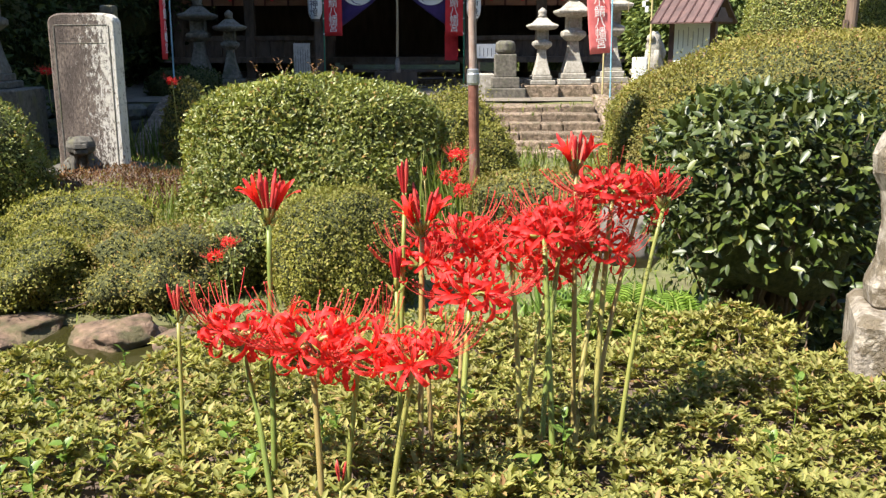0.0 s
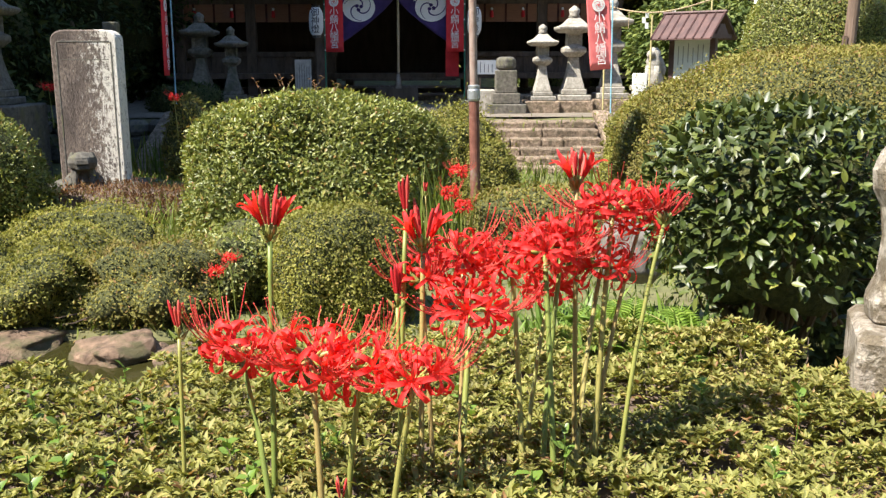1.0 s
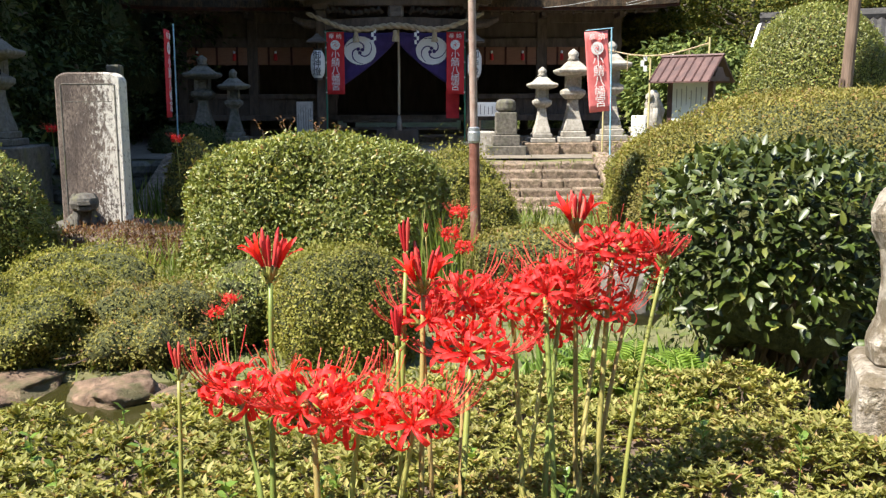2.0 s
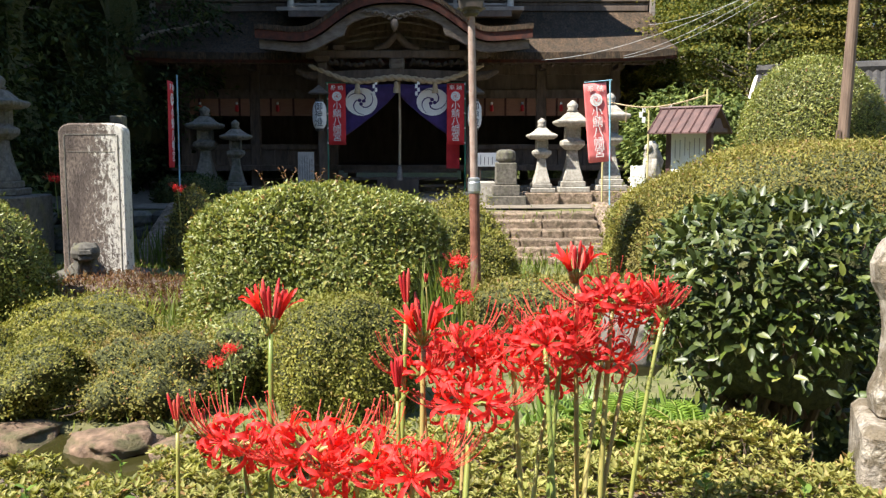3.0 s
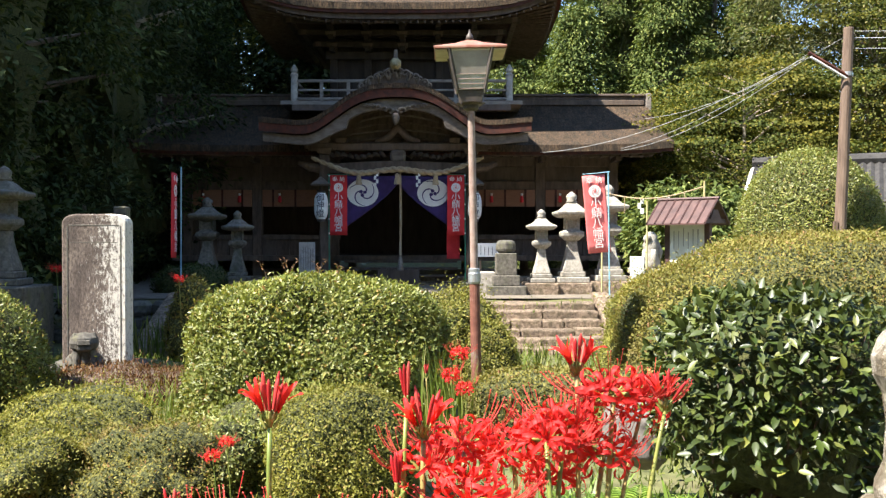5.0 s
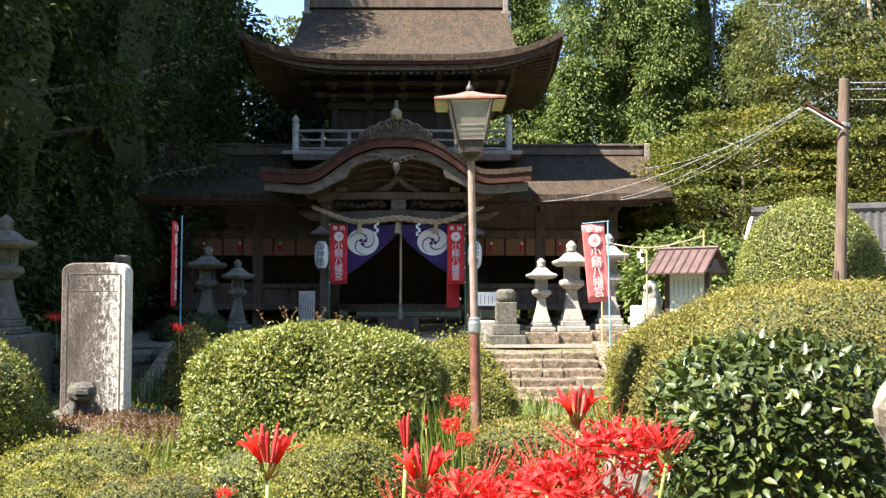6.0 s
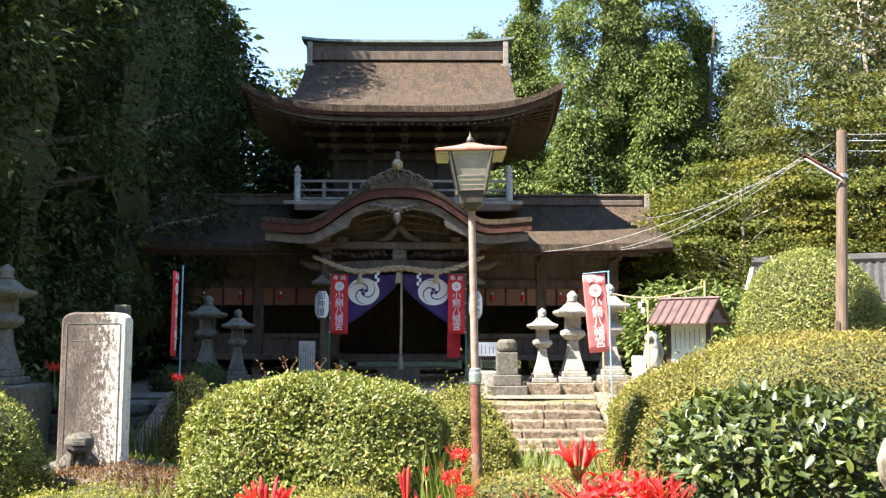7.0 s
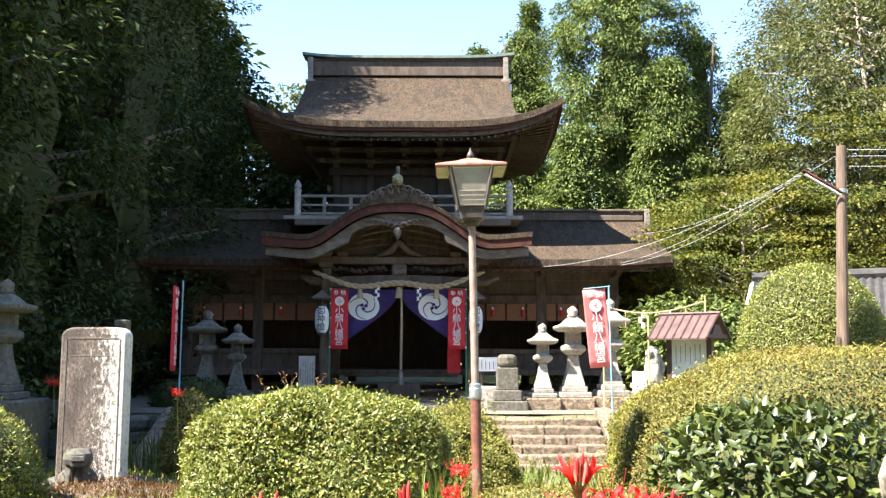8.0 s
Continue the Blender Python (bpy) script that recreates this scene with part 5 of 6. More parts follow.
def fence_stone():
    t = thing("stone_fence", "old granite fence post on a mossy lichened stone base", "fence", at=pose(1.157, 2.5, 0.33, 0, 0, -19))
    part("base", Shape().box(0.42, 0.20, 0, 0.84, 0.40, 0.68, top=0.99), M_moss_stone, t, "pale stone base, mossy on top", bevel=0.022)
    s = Shape()
    for z, w in ((0.68, 0.32), (0.74, 0.33), (0.80, 0.285), (0.92, 0.27), (1.02, 0.29), (1.07, 0.335), (1.12, 0.345), (1.17, 0.31), (1.195, 0.25)):
        s.v += [(0.215 + sx * w / 2, 0.25 + sy * 0.11 * w / 0.3, z + 0.008 * math.sin(9 * sx + 5 * sy + 20 * z)) for sx, sy in ((-1, -1), (0, -1.12), (1, -1), (1.1, 0), (1, 1), (0, 1.12), (-1, 1), (-1.1, 0))]
    s.f = [(8 * r + i, 8 * r + (i + 1) % 8, 8 * r + 8 + (i + 1) % 8, 8 * r + 8 + i) for r in range(8) for i in range(8)] + [tuple(range(7, -1, -1)), tuple(range(64, 72))]
    part("post", s, M_moss_stone, t, "worn granite post with a rounded head", bevel=0.012)


fence_stone()
# ---- bushes and hedges ----
def bush(name, x, y, z, rx, ry, rz, n, size, material, label, category="bush", seed=1, power=2.4, rough=0.10, low=-0.75, aspect=0.5, group="", shape=DIAMOND, tilt=0.38, core=M_core, lump=3.0, loose=0.02):
    """A clipped or loose bush: dark inner body, twigs, and a shell of many leaves."""
    rng = np.random.default_rng(seed)
    t = thing(name, label, category, group, at=pose(x, y, z))
    rad = np.array([rx, ry, rz])
    p, d = ball_points(n, rng, power, low)
    bumpy = 1 + rough * lumps(p * np.array([1, 1, 1]), lump, seed)
    depth = 1 - np.abs(rng.normal(0, 0.05, len(p))) + np.maximum(rng.normal(-loose, loose, len(p)), 0) * 2.2
    q = p * rad * (bumpy * depth)[:, None]
    nor = unit(d / rad)
    way = unit(nor * tilt + rng.normal(0, 0.62, (len(p), 3)) + np.array([0, 0, 0.15]))
    up = unit(nor * 1.2 + rng.normal(0, 0.38, (len(p), 3)) + np.array([0, 0, 0.35]))
    ln = size * rng.uniform(0.65, 1.35, len(p))
    part("foliage", leaves("foliage", q, way, up, ln, ln * aspect, material, shape), material, t, kind="stuff")
    # inner body: solid filler whose dark colour stands in for shade among leaves
    bm = bmesh.new()
    bmesh.ops.create_icosphere(bm, subdivisions=4, radius=1.0)
    co = np.array([v.co for v in bm.verts])
    r = (np.abs(co) ** power).sum(1) ** (-1 / power)
    pc = co * r[:, None]
    k = 0.92 * (1 + rough * lumps(pc, lump, seed))
    s = Shape()
    pc = pc * rad * k[:, None]
    pc[:, 2] = np.maximum(pc[:, 2], -rz * 0.98)
    s.v = [tuple(c) for c in pc]
    s.f = [tuple(v.index for v in f.verts) for f in bm.faces]
    bm.free()
    part("inner_body", s, core, t, "solid filler body, dark like the shade between leaves", smooth=True)
    tw = Shape()
    for k in range(26):
        i = int(rng.integers(len(q)))
        a = q[i] * 0.8
        b = q[i] * (1.0 + 0.05 * rng.random())
        tw.tube([tuple(a), tuple((a + b) / 2 + rng.normal(0, 0.012, 3)), tuple(b)], [0.005, 0.004, 0.002], 4)
    part("twig_layer", tw, M_twig, t, kind="stuff")
    return t


big_bush = bush("round_bush", -1.19, 8.7, 0.60, 1.20, 1.05, 0.86, 76000, 0.044, L_bush, "large clipped dense green bush with glossy small leaves", seed=11, power=2.7, rough=0.10, lump=4.5, loose=0.018)


def sprigs(parent, x0, x1, z, n, seed):
    """Dry twigs with a few leaves that stand out of a clipped top."""
    rng = random.Random(seed)
    one = leaves("sprig_leaf", np.zeros((1, 3)), np.array([[1.0, 0, 0.3]]), np.array([[0, 0, 1.0]]), 0.04, 0.018, L_dry, OVAL)
    for k in range(n):
        x, y, h = rng.uniform(x0, x1), rng.uniform(-0.4, 0.1), rng.uniform(0.12, 0.24)
        dx = rng.uniform(-0.1, 0.12)
        twig = part("sprig", Shape().tube([(x, y, z - 0.1), (x + dx * 0.4, y, z + h * 0.5), (x + dx, y - 0.02, z + h)], [0.005, 0.004, 0.002], 5), M_twig, parent, "dry twig standing out of the clipped top")
        for j in range(5):
            u = 0.45 + 0.13 * j
            part("sprig_leaf", one, L_dry, twig, at=pose(x + dx * u, y - 0.01, z + h * u, 0, rng.uniform(-40, 10), 130 * j))


sprigs(big_bush, -0.45, 0.25, 0.80, 9, 5)
bush("round_bush", -0.63, 5.8, 0.38, 0.44, 0.42, 0.48, 20000, 0.023, L_pale, "small rounded green bush behind the flowers", seed=12, rough=0.13, loose=0.06)
bush("round_bush", 0.16, 10.6, 0.54, 0.48, 0.5, 0.64, 14000, 0.035, L_pale, "pale green loose bush beside the lamp post", seed=13, rough=0.14, loose=0.12)
bush("round_bush", 0.50, 10.3, 0.38, 0.32, 0.4, 0.50, 9000, 0.034, L_pale, "pale green low bush below the stairs", seed=14, rough=0.14, loose=0.12)
bush("low_hedge", 0.95, 7.6, 0.30, 0.75, 0.4, 0.40, 9000, 0.035, L_azalea, "low flat clipped hedge at the lamp post", "hedge", seed=15, power=4)
bush("low_hedge", 1.95, 7.4, 0.34, 0.8, 0.5, 0.42, 9000, 0.035, L_azalea, "low flat clipped hedge near the stairs", "hedge", seed=16, power=4)
bush("round_bush", 2.36, 11.0, 0.58, 0.42, 0.5, 0.70, 11000, 0.034, L_pale, "rounded yellowish green bush beside the stair curb", seed=17, rough=0.12, loose=0.12)
bush("round_bush", 2.02, 10.0, 0.35, 0.30, 0.4, 0.44, 8000, 0.03, L_pale, "small low bush beside the stair curb", seed=18, rough=0.12, loose=0.12)
bush("clipped_hedge", 3.9, 8.6, 0.75, 2.05, 1.3, 1.12, 80000, 0.034, L_azalea, "broad rounded olive green clipped hedge mass", "hedge", seed=19, power=2.6, rough=0.07)
bush("clipped_hedge", 2.6, 8.9, 0.62, 0.95, 1.0, 0.95, 26000, 0.034, L_azalea, "rounded olive green clipped hedge shoulder", "hedge", seed=20, power=2.4, rough=0.08)
bush("topiary", 6.05, 15.2, 1.75, 1.18, 1.1, 1.55, 52000, 0.042, L_bush, "large egg-shaped clipped green shrub", seed=21, power=2.15, rough=0.03)
bush("round_bush", -5.08, 9.4, 0.48, 0.98, 0.8, 0.86, 24000, 0.040, L_bush, "dark green glossy bush beside the slab", seed=22, rough=0.10)
bush("low_hedge", -2.95, 7.2, 0.22, 0.60, 0.5, 0.34, 18000, 0.026, L_pale, "low loose olive bush on the lawn", seed=23, rough=0.34, loose=0.10, lump=4.2)
bush("low_hedge", -2.62, 5.75, 0.24, 0.44, 0.42, 0.30, 16000, 0.023, L_pale, "low clipped olive bush at the pond", seed=24, rough=0.34, loose=0.10, lump=4.2)
bush("low_hedge", -1.85, 6.0, 0.22, 0.50, 0.5, 0.32, 15000, 0.023, L_azalea, "loose dark olive bush at the pond rocks", seed=25, rough=0.42, loose=0.10, lump=4.0)
bush("low_hedge", -1.30, 6.4, 0.25, 0.45, 0.5, 0.36, 13000, 0.028, L_bush, "small leafy bush at the foot of the large bush", seed=26, rough=0.42, loose=0.10, lump=4.0)
bush("low_hedge", -3.6, 6.4, 0.18, 0.6, 0.5, 0.36, 14000, 0.025, L_pale, "loose low bush near the pond", seed=27, rough=0.34, loose=0.10, lump=4.2)
bush("dry_bush", -3.45, 10.3, 0.08, 1.05, 0.5, 0.27, 11000, 0.05, L_dry, "dry reddish brown low shrub before the slab", seed=28, rough=0.25, core=M_twig, tilt=1.3, aspect=0.22, loose=0.12)
bush("dry_bush", -4.85, 9.9, 0.08, 0.7, 0.4, 0.24, 8000, 0.05, L_dry, "dry reddish brown low shrub before the slab", seed=29, rough=0.25, core=M_twig, tilt=1.3, aspect=0.22, loose=0.12)
bush("round_bush", -3.55, 13.2, 0.55, 0.38, 0.4, 0.62, 3500, 0.05, L_azalea, "small shaded bush behind the slab", seed=30, rough=0.2)
bush("round_bush", 5.2, 12.5, 0.75, 1.2, 0.9, 0.95, 9000, 0.06, L_azalea, "clipped hedge below the pole", "hedge", seed=31, rough=0.1)
bush("round_bush", -5.0, 18.4, 0.85, 0.75, 0.5, 0.42, 4500, 0.05, L_dark, "shaded low shrub before stone lanterns", seed=32, rough=0.2)


# added shrub whose dark leaves fill in for the camellia's shaded hollow
bush("shade_fill_shrub", 1.95, 4.45, 0.60, 0.62, 0.45, 0.62, 5200, 0.055, L_camellia, "added dark shrub standing in for the shade behind the camellia", seed=36, rough=0.16, aspect=0.42, shape=OVAL)
# undergrowth added to hide sunlit ground, dark in place of deep shade
bush("undergrowth", -10.8, 22.0, 1.3, 3.4, 1.5, 1.7, 9000, 0.17, L_dark, "dark undergrowth added to close the lit gap below the evergreens", "shrub", seed=33, rough=0.25, loose=0.1)
bush("undergrowth", -7.6, 30.6, 1.4, 3.2, 1.2, 1.8, 7000, 0.17, L_dark, "dark undergrowth added to close the lit gap behind the hall", "shrub", seed=34, rough=0.25, loose=0.1)
bush("undergrowth", -8.8, 15.2, 0.9, 1.7, 1.0, 1.3, 6000, 0.13, L_dark, "dark undergrowth added to darken the shaded bank", "shrub", seed=35, rough=0.25, loose=0.1)


def near_hedge():
    """Low clipped azalea bed in the foreground, in whorls of small leaves."""
    rng = np.random.default_rng(40)
    t = thing("azalea_bed", "low clipped azalea bed with pale green whorled leaves and dry twigs", "hedge", at=pose(0, 0, 0))
    n = 29000
    x = rng.uniform(-2.0, 2.1, n)
    y = 1.15 + rng.random(n) ** 0.9 * 2.15
    edge = np.where(x < -0.9, 2.72 + 0.05 * np.sin(9 * x), np.where(x > 1.12, 2.80, 3.25))
    keep = (y < edge + rng.normal(0, 0.06, n)) & ((np.abs(x) < 0.55 * y + 0.2) | (rng.random(n) < 0.2))
    x, y, edge = x[keep], y[keep], edge[keep]
    base = np.stack([x, y, np.zeros_like(x)], 1)
    z = 0.835 + 0.06 * lumps(base, 4.0, 5) + 0.045 * lumps(base, 13.0, 6) - np.abs(rng.normal(0, 0.045, len(x)))
    z -= 0.20 * np.clip((y - edge + 0.12) / 0.15, 0, 1)
    base[:, 2] = z
    m = 7
    P = np.repeat(base, m, 0)
    a = np.tile(np.arange(m) * 6.283 / m, len(x)) + np.repeat(rng.uniform(0, 6.28, len(x)), m) + rng.normal(0, 0.25, len(P))
    lift = np.abs(rng.normal(0.75, 0.45, len(P)))
    tiltv = np.repeat(rng.normal(0, 0.28, (len(x), 3)), m, 0)
    way = unit(np.stack([np.cos(a), np.sin(a), lift], 1) + tiltv)
    up = unit(np.stack([-np.cos(a) * 0.6, -np.sin(a) * 0.6, np.ones(len(P))], 1) + rng.normal(0, 0.2, (len(P), 3)))
    ln = np.repeat(rng.uniform(0.6, 1.25, len(x)), m) * rng.uniform(0.65, 1.2, len(P)) * 0.0285
    close = P[:, 1] < 1.95
    part("foliage", leaves("foliage", P[close], way[close], up[close], ln[close], ln[close] * 0.40, L_hedge, OVAL), L_hedge, t, kind="stuff")
    close = ~close
    part("foliage", leaves("foliage", P[close], way[close], up[close], ln[close], ln[close] * 0.40, L_hedge), L_hedge, t, kind="stuff")
    def bed(u, v, z):
        x = -1.95 + 4.0 * u
        deep = 1.68 + 0.46 * float(smooth_step(-1.0, -0.8, x) * (1 - smooth_step(1.0, 1.2, x)))
        return (x + 0.05 * math.sin(9 * v), 1.12 + deep * v + 0.05 * math.sin(14 * u), z)
    s = Shape().slab(60, 40, lambda u, v: bed(u, v, 0.735 + 0.02 * math.sin(17 * u) * math.cos(13 * v)), lambda u, v: bed(u, v, 0.36))
    part("inner_body", s, M_twig, t, "dense brown inner twigs", smooth=True)
    tw = Shape()
    for k in range(1500):
        i = int(rng.integers(len(base)))
        p = base[i] + np.array([0, 0, -0.10])
        q = base[i] + np.array([*rng.normal(0, 0.03, 2), rng.uniform(-0.02, 0.03)])
        tw.tube([tuple(p), tuple((p + q) / 2 + rng.normal(0, 0.008, 3)), tuple(q)], [0.0022, 0.0018, 0.001], 3)
    part("twig_layer", tw, M_twig, t, "dry brown twigs", kind="stuff")


near_hedge()


def camellia():
    rng = np.random.default_rng(50)
    t = thing("camellia_bush", "dense dark glossy camellia bush with large oval leaves", "bush", at=pose(1.27, 3.55, 1.16))
    rad = np.array([0.44, 0.42, 0.43])
    # filler body inside the leaves, dark in place of their shade
    core = Shape()
    bm = bmesh.new()
    bmesh.ops.create_icosphere(bm, subdivisions=4, radius=1.0)
    co = np.array([v.co for v in bm.verts])
    pc = co * ((np.abs(co) ** 3.2).sum(1) ** (-1 / 3.2))[:, None] * rad * np.array([0.74, 0.6, 0.78]) * (1 + 0.12 * lumps(co, 4, 3))[:, None]
    core.v = [tuple(c) for c in pc]
    core.f = [tuple(v.index for v in f.verts) for f in bm.faces]
    bm.free()
    part("inner_body", core, M_core, t, "solid filler body in the dark tone of inner shade", smooth=True)
    p, d = ball_points(7600, rng, 3.2, -0.85)
    thin = rng.random(len(p)) < np.clip(0.92 + 1.35 * p[:, 2], 0.05, 1) * np.clip(1.9 - 1.1 * p[:, 0], 0.3, 1)
    p, d = p[thin], d[thin]
    q = p * rad * (1 + 0.08 * lumps(p, 5, 51) - np.abs(rng.normal(0, 0.10, len(p))))[:, None]
    nor = unit(d / rad)
    way = unit(nor * 0.45 + rng.normal(0, 0.7, (len(p), 3)) + np.array([0, 0, -0.05]))
    up = unit(nor * 0.8 + np.array([0, 0, 0.9]) + rng.normal(0, 0.35, (len(p), 3)))
    ln = 0.053 * rng.uniform(0.6, 1.25, len(p))
    front = np.argsort(q[:, 1] + 0.3 * rng.random(len(q)))
    single = np.zeros(len(q), bool)
    single[front[:300]] = True
    me = leaves("leaf", np.zeros((1, 3)), np.array([[1.0, 0, 0]]), np.array([[0, 0, 1.0]]), 1.0, 0.43, L_camellia_one, ROUND)
    for i in np.flatnonzero(single):
        wx = Vector(way[i]); sd = Vector(up[i]).cross(wx).normalized(); nz = wx.cross(sd)
        m = Matrix((wx, sd, nz)).transposed().to_4x4()
        m.translation = Vector(q[i])
        part("leaf", me, L_camellia_one, t, at=m @ Matrix.Diagonal((ln[i], ln[i], ln[i], 1)))
    r = ~single
    part("foliage", leaves("foliage", q[r], way[r], up[r], ln[r], ln[r] * 0.43, L_camellia, ROUND), L_camellia, t, kind="stuff")
    for k in range(46):
        i = int(rng.integers(len(q)))
        a = np.array([0.1 * rng.normal(), 0.05 * rng.normal(), -0.42])
        b = q[i] * np.array([1, 1, 0.9])
        mid = (a + b) / 2 + rng.normal(0, 0.05, 3)
        part("branch", Shape().tube([tuple(a), tuple(mid), tuple(b)], [0.009, 0.006, 0.003], 5), M_twig, t, smooth=True)
    for dx in (-0.12, 0.02, 0.14):
        part("stem", Shape().tube([(dx * 0.5, 0, -0.75), (dx, -0.02, -0.5), (dx * 1.8, -0.03, -0.2)], [0.025, 0.02, 0.012], 7), M_twig, t)


camellia()


def strap_clump(name, x, y, z, r, n, length, material, label, seed, width=0.012, spread=0.7, shape_n=5):
    """Arching strap leaves from a patch of ground."""
    rng = np.random.default_rng(seed)
    t = thing(name, label, "plant", at=pose(x, y, z))
    s = Shape()
    for k in range(n):
        a, rr = rng.uniform(0, 6.28), r * math.sqrt(rng.random())
        bx, by = rr * math.cos(a), rr * math.sin(a)
        h = rng.uniform(0, 6.28)
        ln, w, lean = length * rng.uniform(0.6, 1.2), width * rng.uniform(0.7, 1.3), spread * rng.uniform(0.3, 1.2)
        vs, fs = [], []
        for i in range(shape_n + 1):
            u = i / shape_n
            out = ln * lean * u * u * 0.8
            up = ln * (u - 0.35 * lean * u * u)
            ww = w * (1 - u ** 2.5) + 0.0005
            cx_, cy_ = bx + out * math.cos(h), by + out * math.sin(h)
            vs += [(cx_ - ww * math.sin(h), cy_ + ww * math.cos(h), up), (cx_ + ww * math.sin(h), cy_ - ww * math.cos(h), up)]
            if i:
                fs.append((2 * i - 2, 2 * i - 1, 2 * i + 1, 2 * i))
        s.add(vs, fs)
    part("blade_mass", s, material, t, kind="stuff")
    return t


def raw(name, s, material):
    me = bpy.data.meshes.new(name)
    me.from_pydata(s.v, [], s.f)
    me.materials.append(material)
    return me


strap_clump("leafy_clump", 0.74, 3.2, 0.64, 0.34, 260, 0.27, L_fern, "bright green arching strap-leaf clump", 61, 0.010)
strap_clump("leafy_clump", 0.50, 3.35, 0.62, 0.30, 200, 0.26, L_fern, "bright green arching strap-leaf clump", 62, 0.010)
def fern(x, y, z, seed, n=13, length=0.34):
    """Arching fronds, each with two rows of narrow leaflets."""
    rng = np.random.default_rng(seed)
    t = thing("fern", "bright green fern with arching fronds", "plant", "ferns", at=pose(x, y, z))
    for k in range(n):
        h, ln, arch = rng.uniform(0, 6.28), length * rng.uniform(0.7, 1.15), rng.uniform(0.5, 1.0)
        us = np.linspace(0.0, 1.0, 15)
        out, up = ln * (0.35 * us + 0.6 * arch * us ** 2), ln * (0.75 * us - 0.55 * arch * us ** 2)
        line = np.stack([out * np.cos(h), out * np.sin(h), up], 1)
        d = unit(np.gradient(line, axis=0))
        side = np.array([-np.sin(h), np.cos(h), 0.0])
        pos = np.concatenate([line[2:], line[2:]])
        way = np.concatenate([side + 0.5 * d[2:], -side + 0.5 * d[2:]])
        upv = np.tile(np.array([0, 0, 1.0]), (len(pos), 1)) + 0.01
        l2 = np.tile(0.30 * ln * np.sin(np.pi * (0.15 + 0.8 * us[2:])) ** 0.8, 2)
        f = part("frond", leaves("frond", pos, way, upv, l2, l2 * 0.3, L_fern), L_fern, t)
        part("frond_stalk", Shape().tube([tuple(p) for p in line[::2]], 0.0016, 4), L_stem, f)


for k, (x, y, z) in enumerate(((0.86, 3.15, 0.76), (0.70, 3.3, 0.76), (0.60, 3.1, 0.74), (0.52, 3.4, 0.74), (0.78, 3.0, 0.72))):
    fern(x, y, z, 90 + k, 15, 0.23)
strap_clump("grass_tuft", -0.9, 16.3, 0.68, 3.4, 300, 0.12, L_grass, "short grass along the stair head", 63, 0.010)
strap_clump("grass_tuft", 0.05, 7.4, 0.1, 0.25, 60, 0.9, L_grass, "tall thin grass beside the lamp post", 64, 0.008, 0.3)
strap_clump("grass_tuft", -3.0, 8.8, 0.05, 0.8, 260, 0.42, L_grass, "sparse pale lawn grass tufts", 65, 0.006, 0.6)
strap_clump("grass_tuft", 0.9, 13.4, 0.0, 1.6, 420, 0.30, L_grass, "bright grass at the foot of the stairs", 66, 0.010, 0.6)
strap_clump("grass_tuft", -3.4, 5.6, 0.15, 0.25, 50, 0.6, L_grass, "tall grass by the pond", 67, 0.006, 0.4)
strap_clump("grass_tuft", -4.6, 13.6, 0.1, 0.9, 120, 0.6, L_grass, "shaded grass behind the slab", 68, 0.010, 0.4)
strap_clump("grass_tuft", -3.5, 15.0, 0.1, 0.5, 80, 0.7, L_grass, "shaded grass at the stairs", 69, 0.010, 0.4)


def lawn():
    rng = np.random.default_rng(70)
    n = 17000
    x, y = rng.uniform(-6, 6, n), rng.uniform(5.0, 14.2, n)
    z = ground_z(x, y)
    pos = np.stack([x, y, z], 1)
    way = unit(np.stack([rng.normal(0, 0.35, n), rng.normal(0, 0.35, n), np.ones(n)], 1))
    ln = rng.uniform(0.04, 0.12, n)
    me = leaves("grass", pos, way, unit(rng.normal(size=(n, 3))), ln, 0.012, L_grass)
    tagged(new("grass", me), "short sparse lawn grass", "grass", kind="stuff")


lawn()


# ---- spider lilies ----
def petal_shape(curl, ln, w, rise):
    """A narrow recurved petal with wavy edges: out along +x, up, and rolled back."""
    n = 11
    pts, a, px, pz = [], rise, 0.0, 0.0
    for i in range(n + 1):
        pts.append((px, pz))
        px += ln / n * math.cos(a)
        pz += ln / n * math.sin(a)
        a -= curl / n * (0.25 + 1.5 * i / n)
    vs, fs = [], []
    for i, (x, z) in enumerate(pts):
        u = i / n
        ww = w * (0.32 + 0.68 * math.sin(math.pi * min(u * 0.80 + 0.14, 1))) * (1 if u < 0.95 else 0.45)
        rip = 0.30 * w * math.sin(u * 19)
        vs += [(x, -ww, z + rip + 0.25 * w), (x, 0, z - 0.1 * w), (x, ww, z - rip + 0.25 * w)]
        if i:
            k = 3 * i
            fs += [(k - 3, k - 2, k + 1, k), (k - 2, k - 1, k + 2, k + 1)]
    return Shape().add(vs, fs)


def stamen_shape(rng):
    s = Shape()
    for k in range(7):
        a, ln, sp = rng.uniform(-0.6, 0.6), rng.uniform(0.095, 0.135), rng.uniform(0.1, 0.5)
        pts = []
        for i in range(7):
            u = i / 6
            pts.append((ln * (0.55 * u ** 2.4 * (0.6 + sp) - 0.12 * u), ln * sp * a * u * 1.8, ln * (0.95 * u - 0.12 * u * u)))
        s.tube(pts, 0.0008, 3)
        s.lathe([(0.0008, -0.0018), (0.0018, 0), (0.0008, 0.002)], 5, x=pts[-1][0], y=pts[-1][1], z=pts[-1][2])
    return s


LRNG = random.Random(77)


def smooth_mesh(name, s, material):
    me = raw(name, s, material)
    for poly in me.polygons:
        poly.use_smooth = True
    return me


